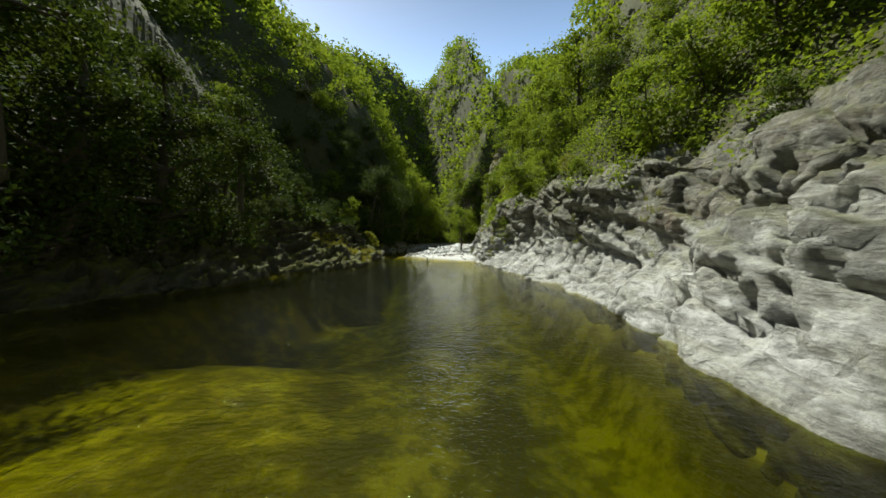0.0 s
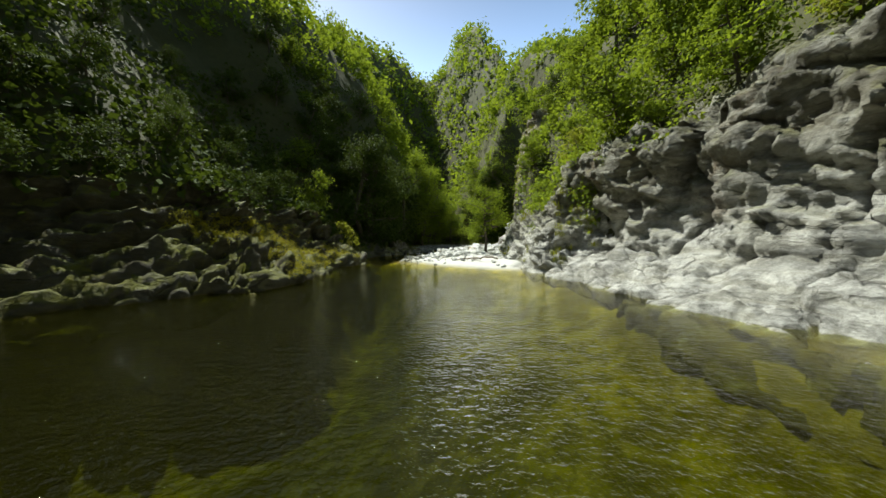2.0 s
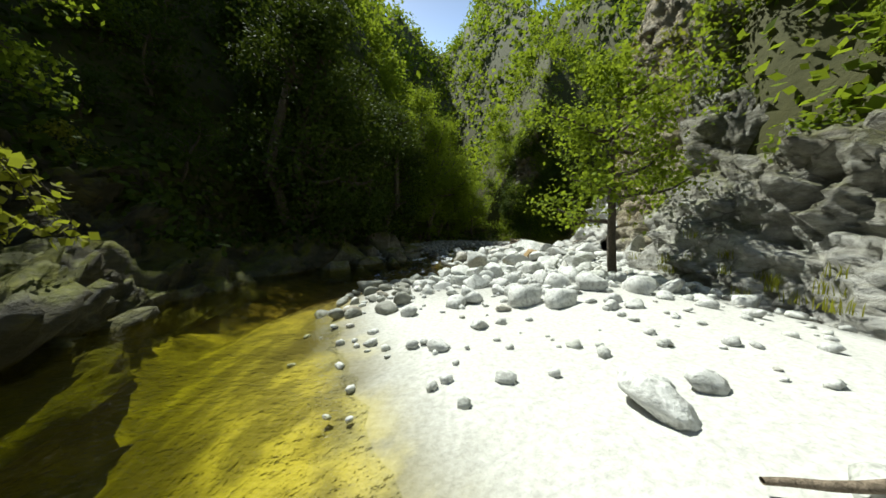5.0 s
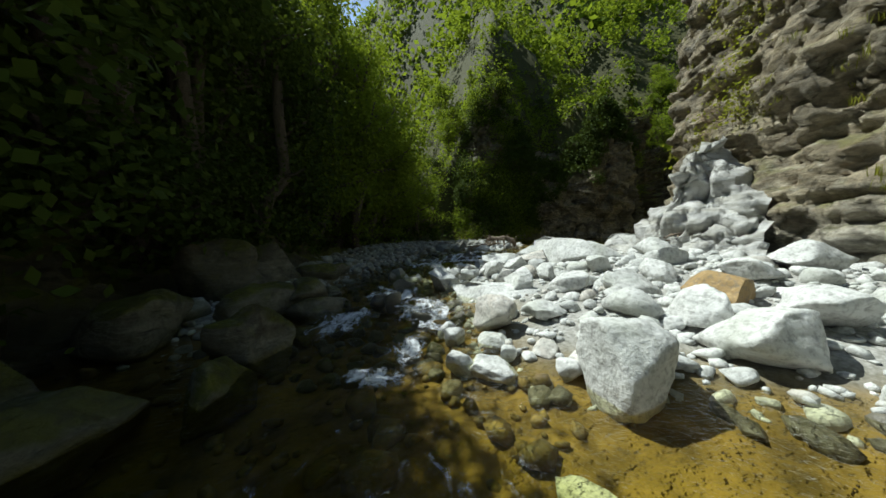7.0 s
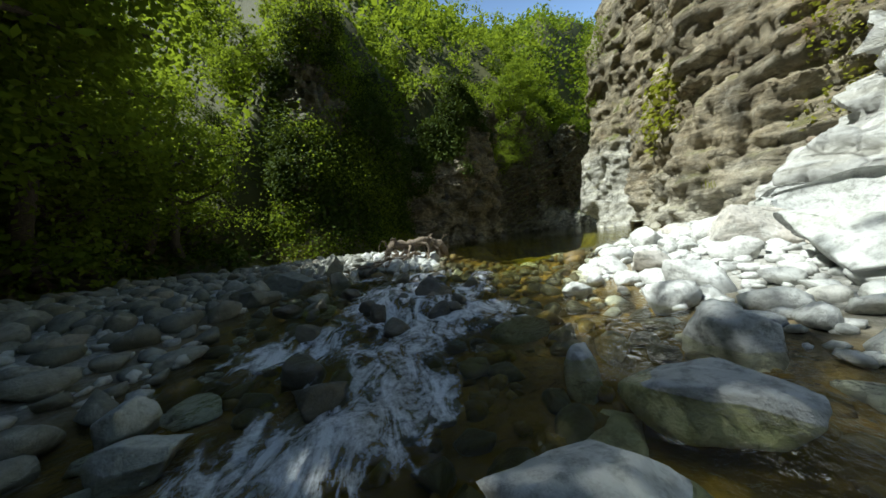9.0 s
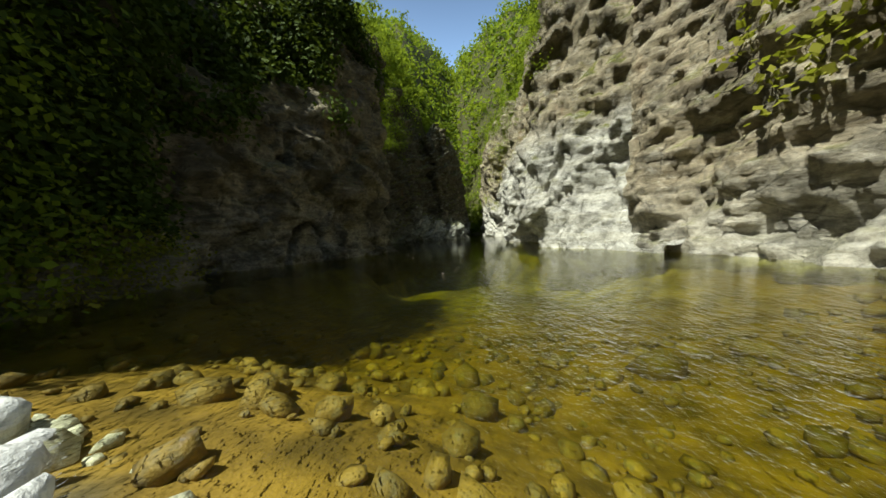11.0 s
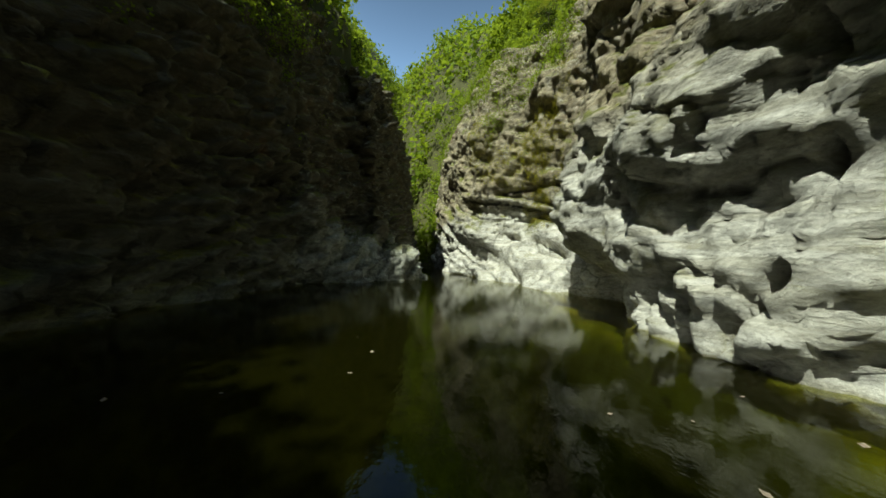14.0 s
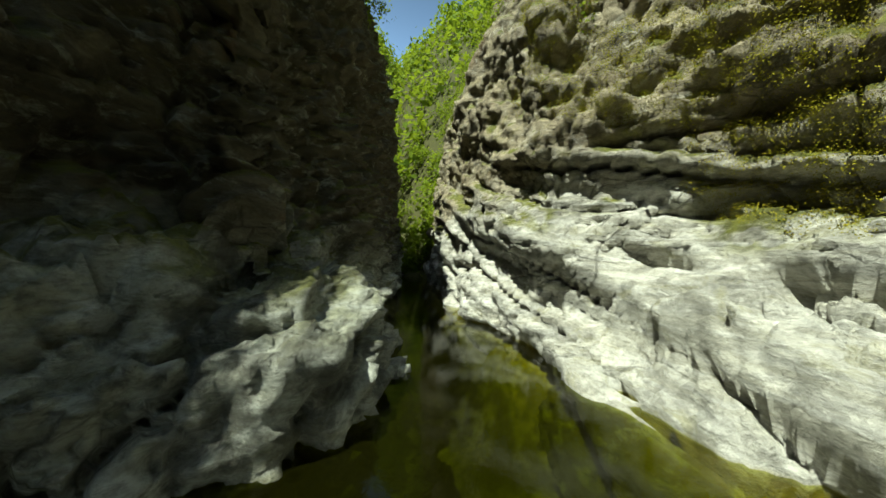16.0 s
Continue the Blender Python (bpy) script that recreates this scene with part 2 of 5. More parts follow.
def water_material():
    """Clear olive river water with wind ripples; white where it breaks."""
    n = Nodes("water")
    p = n.place()
    at = n.add("ShaderNodeAttribute")
    at.attribute_name = "cover"
    sep = n.add("ShaderNodeSeparateColor")
    n.link(at.outputs["Color"], sep.inputs[0])
    r1 = n.noise(n.stretch(p, (1.0, 2.6, 1.0), (0, 0, 0.25)), 2.2, 3, 0.55, 0.4)
    r2 = n.noise(n.stretch(p, (1.0, 1.6, 1.0), (0, 0, -0.3)), 9.0, 3, 0.55)
    r3 = n.noise(p, 24.0, 2, 0.5)
    rough_part = n.math("ADD", n.math("MULTIPLY", sep.outputs[2], 0.95), 0.012)
    height = n.math("MULTIPLY", n.math("ADD", n.math("MULTIPLY", r1, 0.5), n.math("ADD", n.math("MULTIPLY", r2, 0.58), n.math("MULTIPLY", r3, 0.30))), rough_part)
    churn = n.noise(p, 7.0, 5, 0.65, 0.8)
    height = n.math("ADD", height, n.math("MULTIPLY", n.math("MULTIPLY", churn, sep.outputs[1]), 0.6))
    nor = n.bump(height, 0.6, 0.105)
    tint = n.add("ShaderNodeBsdfTransparent")
    deep = n.add("ShaderNodeAttribute")
    deep.attribute_name = "tint"
    n.link(deep.outputs["Color"], tint.inputs[0])
    gloss = n.add("ShaderNodeBsdfGlossy")
    gloss.inputs["Roughness"].default_value = 0.012
    n.link(nor, gloss.inputs["Normal"])
    fr = n.add("ShaderNodeFresnel")
    fr.inputs[0].default_value = 1.33
    n.link(nor, fr.inputs["Normal"])
    m = n.add("ShaderNodeMixShader")
    n.link(fr.outputs[0], m.inputs[0])
    n.link(gloss.outputs[0], m.inputs[2])
    murk = n.add("ShaderNodeBsdfDiffuse")
    murk.inputs[0].default_value = (0.085, 0.085, 0.007, 1)
    load = n.add("ShaderNodeMixShader")
    thin = n.add("ShaderNodeSeparateColor")
    n.link(deep.outputs["Color"], thin.inputs[0])
    n.link(n.math("MULTIPLY", n.math("SUBTRACT", 1.0, thin.outputs[1]), n.math("MAXIMUM", n.math("MULTIPLY", sep.outputs[2], 0.07), 0.05)), load.inputs[0])
    n.link(tint.outputs[0], load.inputs[1])
    n.link(murk.outputs[0], load.inputs[2])
    n.link(load.outputs[0], m.inputs[1])
    foam = n.surface((0.86, 0.89, 0.92), 0.6, n.bump(churn, 0.9, 0.06))
    fl = n.add("ShaderNodeAttribute")
    fl.attribute_name = "flow"
    streaks = n.noise(n.stretch(fl.outputs["Vector"], (1.6, 3.4, 1.0)), 1.5, 8, 0.66, 1.2)
    froth = n.noise(p, 21.0, 5, 0.7, 0.6)
    cover = n.math("ADD", n.math("MULTIPLY", streaks, 0.72), n.math("MULTIPLY", froth, 0.28))
    cut = n.math("SUBTRACT", 0.70, n.math("MULTIPLY", sep.outputs[0], 0.285))
    white = n.math("MULTIPLY", n.math("MULTIPLY", n.math("SUBTRACT", cover, cut), 7.0, True), n.math("MULTIPLY", sep.outputs[0], 1.6, True), True)
    white = n.math("MULTIPLY", white, 0.93)
    m2 = n.add("ShaderNodeMixShader")
    n.link(white, m2.inputs[0])
    n.link(m.outputs[0], m2.inputs[1])
    n.link(foam, m2.inputs[2])
    return n.done(m2.outputs[0])


ROCK_PALE = rock_material("pale_bedded_rock", (0.56, 0.555, 0.515), (0.31, 0.30, 0.245), 2.2, 0.5, 0.35, 0.00, 0.8)
ROCK_LEDGE = rock_material("white_ledge_rock", (0.74, 0.735, 0.70), (0.52, 0.49, 0.42), 5.2, 0.1, 0.2, 0.25, 0.35)
ROCK_TAN = rock_material("tan_bedded_cliff", (0.60, 0.57, 0.48), (0.45, 0.385, 0.265), 1.2, 0.6, 0.2, 0.30)
ROCK_CANYON = rock_material("canyon_rock", (0.63, 0.615, 0.545), (0.40, 0.345, 0.23), 4.2, 1.7, -0.35, 0.40, 0.8)
# Base tones lowered to carry the left wall's shade; moss and rust on top.
ROCK_SHADE = rock_material("shade_toned_canyon_rock", (0.22, 0.225, 0.18), (0.115, 0.10, 0.062), 1.5, 1.1, 0.15, 0.40, 1.4)
# Pale low block; the upper tone is shade-dark like the wall before it.
ROCK_BLOCK = rock_material("pale_block_rock", (0.52, 0.53, 0.455), (0.15, 0.13, 0.085), 2.3, 0.9, -0.3, 0.40, 1.2)
# Patches doubled here for the light contrast of the bulges.
ROCK_MOUTH = rock_material("tan_bulging_rock", (0.37, 0.335, 0.25), (0.31, 0.265, 0.175), 1.6, 0.5, 0.3, 0.40, 2.0)
# Upper tone darkened: this cliff faces away from the sun.
ROCK_IVY = rock_material("shade_toned_overgrown_cliff", (0.30, 0.275, 0.21), (0.17, 0.15, 0.105), 1.2, 1.3, 0.2, 0.40)
ROCK_STREAM = rock_material("mossy_stream_rock", (0.30, 0.285, 0.22), (0.15, 0.13, 0.08), 0.9, 1.5, 0.3, 0.10)
# Mossy rock whose base tones are lowered to hold the left bank's shade.
ROCK_MOSSY_SHADE = rock_material("mossy_shade_toned_rock", (0.14, 0.13, 0.088), (0.09, 0.08, 0.05), 0.7, 1.4, 0.3, 0.02)
STONE = stone_material("white_river_stone", (0.72, 0.72, 0.69), (0.54, 0.545, 0.52), 0.0)
STONE_OCHRE = stone_material("ochre_stone", (0.50, 0.36, 0.17), (0.34, 0.23, 0.10), 0.0)
# Greyed copy of the white river stone, with the far bank's shade in it.
STONE_SHADE = stone_material("shade_toned_grey_stone", (0.42, 0.42, 0.37), (0.20, 0.20, 0.165), 0.05)
STONE_WET = stone_material("damp_river_stone", (0.20, 0.185, 0.14), (0.07, 0.062, 0.045), 0.45)
LEAF = leaf_material("broad_leaves", (0.055, 0.10, 0.010), (0.235, 0.31, 0.028), 0.5)
# Darkened copy of the green leaves: the slope's shade is in the colour.
LEAF_SHADE = leaf_material("shade_toned_leaves", (0.020, 0.040, 0.006), (0.085, 0.122, 0.016), 0.25, (0.11, 0.14, 0.012))
LEAF_YELLOW = leaf_material("dry_leaves", (0.13, 0.135, 0.018), (0.32, 0.31, 0.04))
STONE_BED = stone_material("amber_bed_stone", (0.34, 0.235, 0.07), (0.13, 0.09, 0.028), 0.2)
BARK = bark_material("bark", (0.05, 0.04, 0.03), (0.16, 0.13, 0.10))
DRIFT = bark_material("bleached_driftwood", (0.12, 0.09, 0.06), (0.36, 0.29, 0.215))
GROUND = ground_material()
WATER = water_material()


# ---- number tools ----
def lattice(ix, iy, iz, seed):
    h = (ix * 374761393 + iy * 668265263 + iz * 2147483647 + seed * 144664) & 0xFFFFFFFF
    h = ((h ^ (h >> 13)) * 1274126177) & 0xFFFFFFFF
    return ((h ^ (h >> 16)) & 0xFFFF) / 65535.0


def vnoise(p, seed=0):
    """Smooth value noise, 0 to 1, at rows of points."""
    p = np.asarray(p, float)
    i = np.floor(p).astype(np.int64)
    f = p - i
    f = f * f * (3 - 2 * f)
    out = 0
    for a in (0, 1):
        for b in (0, 1):
            for c in (0, 1):
                w = (f[:, 0] if a else 1 - f[:, 0]) * (f[:, 1] if b else 1 - f[:, 1]) * (f[:, 2] if c else 1 - f[:, 2])
                out = out + w * lattice(i[:, 0] + a, i[:, 1] + b, i[:, 2] + c, seed)
    return out


def fbm(p, octaves=4, seed=0, gain=0.5):
    p = np.asarray(p, float)
    total, amp, norm = 0, 1.0, 0
    for k in range(octaves):
        total = total + amp * (vnoise(p * 2.03**k + 17.3 * k, seed + k) - 0.5)
        norm += amp
        amp *= gain
    return total / norm


def smooth(a, b, x):
    t = np.clip((np.asarray(x, float) - a) / (b - a), 0, 1)
    return t * t * (3 - 2 * t)


def line_distance(x, y, pts):
    """Distance to a line of points, and how far along it (0 to 1) the nearest place lies."""
    best, along = np.full(x.shape, 1e9), np.zeros(x.shape)
    pts = np.asarray(pts, float)
    total = np.hypot(*np.diff(pts, axis=0).T).sum()
    run = 0.0
    for (ax, ay), (bx, by) in zip(pts[:-1], pts[1:]):
        dx, dy = bx - ax, by - ay
        ll = dx * dx + dy * dy
        t = np.clip(((x - ax) * dx + (y - ay) * dy) / ll, 0, 1)
        d = np.hypot(x - ax - t * dx, y - ay - t * dy)
        near = d < best
        best = np.where(near, d, best)
        along = np.where(near, (run + t * ll**0.5) / total, along)
        run += ll**0.5
    return best, along


def inside(x, y, poly):
    res = np.zeros(x.shape, bool)
    for (ax, ay), (bx, by) in zip(poly, poly[1:] + poly[:1]):
        cross = (ay > y) != (by > y)
        with np.errstate(divide="ignore", invalid="ignore"):
            res ^= cross & (x < (bx - ax) * (y - ay) / (by - ay) + ax)
    return res


def signed(x, y, poly):
    """Distance to the edge of a polygon: positive inside."""
    d, _ = line_distance(x, y, poly + poly[:1])
    return np.where(inside(x, y, poly), d, -d)


def mesh_from(name, verts, faces, material, smooth_faces=True):
    me = bpy.data.meshes.new(name)
    verts = np.asarray(verts, np.float32)
    faces = np.asarray(faces, np.int32)
    n = faces.shape[1]
    me.vertices.add(len(verts))
    me.vertices.foreach_set("co", verts.ravel())
    me.loops.add(faces.size)
    me.loops.foreach_set("vertex_index", faces.ravel())
    me.polygons.add(len(faces))
    me.polygons.foreach_set("loop_start", np.arange(0, faces.size, n, dtype=np.int32))
    me.polygons.foreach_set("loop_total", np.full(len(faces), n, np.int32))
    me.update(calc_edges=True)
    me.validate()
    if smooth_faces:
        me.polygons.foreach_set("use_smooth", np.ones(len(me.polygons), bool))
    me.materials.append(material)
    return me


def grid_faces(rows, cols):
    a = (np.arange(rows - 1)[:, None] * cols + np.arange(cols - 1)[None, :]).ravel()
    return np.stack([a, a + 1, a + cols + 1, a + cols], 1)


def cover_colors(me, rgb, name="cover"):
    at = me.color_attributes.new(name, "FLOAT_COLOR", "POINT")
    at.data.foreach_set("color", np.concatenate([rgb, np.ones((len(rgb), 1))], 1).astype(np.float32).ravel())


# ---- the plan ----
def canyon(fwd, right):
    """A place in the side canyon, metres ahead of and right of where it begins."""
    c, s = math.cos(radians(-88)), math.sin(radians(-88))
    return (10.8 + c * right - s * fwd, 52.4 + s * right + c * fwd)


RIGHT_LOW = [(4.4, -30), (4.4, -8), (4.1, 0), (3.9, 2.5), (3.8, 4.7), (4.4, 7.6), (4.4, 10.5), (3.8, 13), (3.5, 17.2), (3.2, 20.1), (2.6, 22.6)]
RIGHT_BAR = [(2.6, 22.6), (2.5, 24.2), (3.2, 26), (3.0, 29.5), (3.0, 33), (3.7, 35.4)]
RIGHT_TAN = [(3.7, 35.4), (4.9, 38), (5.9, 40.3), (6.8, 42.6), (7.8, 45.2), (10.8, 45.7), (12.6, 46.2)]
LEDGES = [(4.4, 39.9), (3.8, 41.0), (3.3, 42.3), (3.6, 43.6), (5.0, 44.7), (8.0, 45.0), (11.6, 45.6)]
RIGHT_CANYON = [(12.6, 46.2), (13.8, 46.7), (14.8, 47.4), (15.6, 48.7), (16.5, 49.8), (17.6, 50.2)] + [canyon(*p) for p in [(8.3, 2.0), (9.6, 2.4), (10.8, 2.7), (12.2, 2.75), (13.4, 2.6), (15, 2.75), (16.9, 3.4), (18.3, 3.9), (20, 3.9), (21.6, 3.3), (23.5, 3.3), (25.8, 2.5), (27.3, 2.2), (28.3, 1.7), (31, 1.5), (36, 1.3), (42, 1.2)]]
LEFT_LOW = [(-11.5, -30), (-11.5, -5), (-11, 7), (-9.6, 12), (-8.6, 15.5), (-6.4, 19.0), (-6.0, 21.5), (-7.2, 23), (-7.4, 25), (-6.3, 27.5), (-7.2, 29.5), (-7.6, 32)]
LEFT_DARK = [(-7.6, 32), (-7.6, 36), (-7.4, 40), (-7.0, 44), (-6.2, 47), (-4.9, 50.5), (-3.0, 53.5), (-0.6, 56.0), (1.6, 56.8), (3.2, 56.8)]
LEFT_TAN = [(3.2, 56.8), (6, 56.2), (9, 56.2), (11.5, 56.9)] + [canyon(*p) for p in [(3.0, -3.2), (4.6, -2.9), (6.1, -2.5)]]
LEFT_CANYON = [canyon(*p) for p in [(6.1, -2.5), (7.0, -3.8), (9, -5.4), (15, -5.2), (19, -4.4), (21.2, -2.6), (22.2, -1.0), (24.5, -0.7), (26, -1.6), (28, -1.5), (31, -1.0), (36, -0.8), (42, -0.8)]]
RIVER = RIGHT_LOW + RIGHT_BAR[1:] + RIGHT_TAN[1:] + RIGHT_CANYON[1:] + LEFT_CANYON[::-1] + LEFT_TAN[::-1][1:] + LEFT_DARK[::-1][1:] + LEFT_LOW[::-1][1:]
BAR_RIGHT = [(2.9, 22.9), (0.9, 23.5), (-0.4, 24.6), (-1.6, 25.8), (-3.0, 28.2), (-4.2, 31.2), (-3.8, 33.0), (-2.3, 34.6), (-1.2, 35.2), (-0.1, 35.8), (0.3, 36.5), (-0.4, 37.2), (-1.4, 37.6), (-2.0, 38.2), (-1.7, 39.5), (-1.6, 42), (-0.3, 44.3), (1.6, 46.0), (4.2, 46.4), (7.9, 45.4), (9, 40), (5.5, 33), (5, 26)]
BAR_LEFT = [(-9, 38.5), (-5.4, 40), (-4.6, 43), (-3.4, 46), (-1.5, 48.8), (-0.1, 50.5), (0.6, 51.3), (1.2, 51.4), (1.35, 50.5), (1.5, 49.6), (1.9, 49.2), (2.4, 49.5), (3.0, 49.95), (3.9, 50.4), (5.2, 52.3), (5.6, 54.2), (4.6, 58), (-4, 58), (-9, 50)]
VALLEY = [(-1.4, 56), (-1.5, 64), (-3, 80), (-7, 110), (-13, 160), (-24, 260)]
GORGE_END = [canyon(*p) for p in [(38, 0.3), (46, -0.8), (60, -4), (90, -7), (125, -9), (220, -12)]]


def water_level(x, y):
    """0 in the lower pool, three short riffles, 0.4 in the upper pool."""
    q = (np.asarray(x, float) + 3.0) * 0.5 + (np.asarray(y, float) - 38.0) * 0.866
    q = np.where(np.asarray(x) > 14, 20.0, q)
    return 0.06 * smooth(-4, 0, q) + 0.10 * smooth(1.2, 2.6, q) + 0.05 * smooth(4.5, 7.5, q) + 0.19 * smooth(8.6, 11.3, q)


def spread(x, y, table):
    """A value that changes smoothly between places: rows of x, y, value."""
    top = bottom = 0
    for px, py, v in table:
        w = 1.0 / ((x - px) ** 2 + (y - py) ** 2 + 2.0) ** 1.5
        top, bottom = top + w * v, bottom + w
    return top / bottom


CLIFF_TOPS = [(5, -10, 3.5), (5, 3, 3.2), (5, 10, 4.2), (5, 17, 4.6), (4, 22, 4.4), (4, 25, 4.2), (4, 30, 2.2), (5, 36, 7.0), (6, 40, 11), (8, 43, 13), (11, 45, 13), (17, 48, 14), (22, 48, 11), (28, 48, 12.5), (33, 47, 13.5), (38, 48, 14), (44, 48, 14), (50, 48, 14),
              (-12, 0, 1.5), (-10, 12, 1.6), (-7, 21, 2.0), (-8, 30, 1.8), (-9, 40, 1.5), (-6, 50, 1.2), (0, 58, 2.0), (6, 59, 8), (10.5, 58, 6.5), (12.5, 58, 7.5), (15, 59, 12), (18, 57, 12), (23, 59, 9.5), (26, 59, 9.5), (34, 55, 13), (44, 53, 8)]


DEPTHS = [(-5, -6, 0.4), (-3, 0, 0.5), (0, -4, 0.9), (0.8, 2, 1.5), (-5, 1, 0.4), (-3, 4, 0.8), (-8, 4, 1.2), (3, 4, 2.0), (2, 8, 1.8), (-2, 8, 2.1), (-5, 6, 0.9), (-3, 6.5, 1.2), (-5, 10.5, 3.2), (-3, 13, 3.2), (-5, 18, 3.4), (1, 14, 1.7), (2.5, 18, 0.9), (0, 21, 1.2), (-4, 24, 3.2), (-5, 30, 0.9), (-4, 36, 0.4), (-3, 41, 0.28), (-2, 45, 0.28), (1, 48, 0.28),
          (3.6, 49.2, 0.6), (5, 48, 0.65), (6, 49.5, 0.8), (8, 51, 0.85), (10, 52, 0.9), (12, 52, 1.15), (14, 52.5, 1.2), (13, 54, 1.4), (15, 50.5, 1.1), (17.5, 51.5, 1.8), (19, 54.5, 4.5), (22, 53, 5.0), (26, 54, 5.0), (30, 53.5, 4.0), (29, 51, 1.5), (32, 50.4, 0.9), (35, 50.4, 0.9), (32, 53, 3.4), (35, 52.6, 3.0), (38, 51.8, 2.4), (40, 52, 1.0)]
SETBACKS = [(5, -10, 4.0), (5, 3, 3.9), (5, 10, 3.5), (5, 17, 3.1), (4, 22, 2.5), (4, 30, 1.6), (5, 36, 1.8), (8, 43, 2.4), (11, 45, 2.0), (17, 48, 2.2), (22, 48, 2.4), (30, 48, 3.0), (34, 48, 3.4), (38, 49, 3.0), (50, 49, 2.4),
            (-12, 0, 2.3), (-10, 12, 2.3), (-7, 21, 2.3), (-8, 30, 2.3), (-9, 40, 2.3), (-6, 50, 2.3), (0, 58, 2.2), (6, 59, 2.4), (12, 58, 3.0), (18, 57, 2.6), (26, 59, 2.4), (33, 54, 3.3), (36, 54, 3.0), (44, 53, 2.4)]


def terrain(x, y):
    """Height of the land, and cover weights: river bed, bare sand."""
    x, y = np.asarray(x, float), np.asarray(y, float)
    flat = np.stack([x, y, 0 * x], -1).reshape(-1, 3)
    n1 = fbm(flat * 0.09, 4, 5).reshape(x.shape)
    n2 = fbm(flat * 0.6, 4, 6).reshape(x.shape)
    n3 = fbm(flat * 3.1, 3, 7).reshape(x.shape)
    w = water_level(x, y)
    d = signed(x, y, RIVER)
    bar = np.maximum(signed(x, y, BAR_RIGHT), signed(x, y, BAR_LEFT))
    q = (x + 3.0) * 0.5 + (y - 38.0) * 0.866
    riffle = smooth(-3, 1, q) * (1 - smooth(8.5, 13, q))
    deep = spread(x, y, DEPTHS) * smooth(0.0, 1.0, np.minimum(np.where(bar < 0, -bar, 0) * 1.1, d + 0.5) / (3.5 - 2.0 * np.maximum(smooth(-1.5, 2, x) * (1 - smooth(17, 22, y)), smooth(12, 15, x))))
    bed = w - 0.10 - deep + (0.35 - 0.2 * riffle) * n2 * np.minimum(1, deep * 2) + 0.10 * n3
    rise = w - 0.02 + 0.20 * smooth(0, 1.5, bar) + 0.35 * smooth(1.5, 6, bar) + 0.10 * n2 + 0.03 * n3
    low = np.where(bar > 0, rise, np.minimum(bed, w - 0.05 + 0.06 * n3))
    out = np.maximum(-d, 0)
    tops = spread(x, y, CLIFF_TOPS)
    left = smooth(-1.5, -4, x)
    slope = (1.65 - 0.3 * left * smooth(12, 18, y)) * (1 + 0.5 * n1)
    steep = left * (1.2 * smooth(33, 38, y) * (1 - smooth(66, 80, y)) - 0.2 * smooth(15, 19, y) * (1 - smooth(30, 34, y)))
    slope = slope - 0.55 * smooth(14, 18, x) * smooth(54, 56, y) * (1 - smooth(26, 29, x))
    slope = slope + 0.9 * smooth(0, 4, x) * (1 - smooth(9, 12, x)) * smooth(54, 57, y) - 0.7 * smooth(10, 12, x) * (1 - smooth(16, 17, x)) * smooth(54, 56, y) * (1 - smooth(64, 67, y))
    back = spread(x, y, SETBACKS)
    hill = w - 0.5 + (tops + 0.5) * smooth(back - 0.5, back + 0.5, out) + 92 * (1 - np.exp(-slope * np.maximum(out - back, 0) / 92))
    hill = hill + steep * np.clip(out - back, 0, 7)
    hill = hill + (1.6 * n2 + 7 * n1 * smooth(4, 30, out)) * smooth(back, back + 4, out)
    dv, av = line_distance(x, y, VALLEY)
    yv = 56 + av * 204
    floor1 = 1.2 + 0.22 * np.maximum(yv - 55, 0) + 0.95 * np.maximum(yv - 92, 0)
    floor1 = np.minimum(floor1, 88)
    side = floor1 + np.where(x < -2, 2.1, 2.3) * np.maximum(dv - 2.0, 0) + 2 * n2
    dg, ag = line_distance(x, y, GORGE_END)
    fg = 38 + ag * 182
    floor2 = 0.7 + 0.05 * np.maximum(fg - 42, 0) + 0.85 * np.maximum(fg - 52, 0)
    floor2 = np.minimum(floor2, 74)
    side2 = floor2 + 2.4 * np.maximum(dg - 1.6, 0) + 2 * n2
    hill = np.minimum(hill, np.minimum(np.where(y > 50, side, 1e9), np.where(x > 46, side2, 1e9)))
    z = np.where(d > 0, low, np.maximum(hill, w - 0.4))
    under = np.where(d > -0.6, 1.0, 0.0) * (1 - smooth(-0.05, 0.12, z - w))
    sand = np.where(d > -0.4, 1.0, 0.0) * smooth(-0.05, 0.12, z - w)
    return z, under, sand, d


def axis(points):
    out = []
    for a, b, step in points:
        out += list(np.arange(a, b, step))
    return np.array(out + [points[-1][1]])


xs = axis([(-700, -150, 50), (-150, -45, 7), (-45, -14, 1.2), (-14, 46, 0.3), (46, 58, 0.6), (58, 140, 4), (140, 700, 50)])
ys = axis([(-700, -150, 50), (-150, -40, 8), (-40, -4, 1.5), (-4, 60, 0.3), (60, 90, 1.2), (90, 200, 5), (200, 700, 50)])
gx, gy = np.meshgrid(xs, ys)
gz, g_under, g_sand, g_d = terrain(gx, gy)
me = mesh_from("ground", np.stack([gx, gy, gz], -1).reshape(-1, 3), grid_faces(len(ys), len(xs)), GROUND)
cover_colors(me, np.stack([g_under, g_sand, smooth(29.5, 32.5, gy) * (1 - smooth(9, 14, gx))], -1).reshape(-1, 3))
tagged(new("ground", me), "wooded valley floor with river bed, gravel bar and sand", "ground", kind="structure")

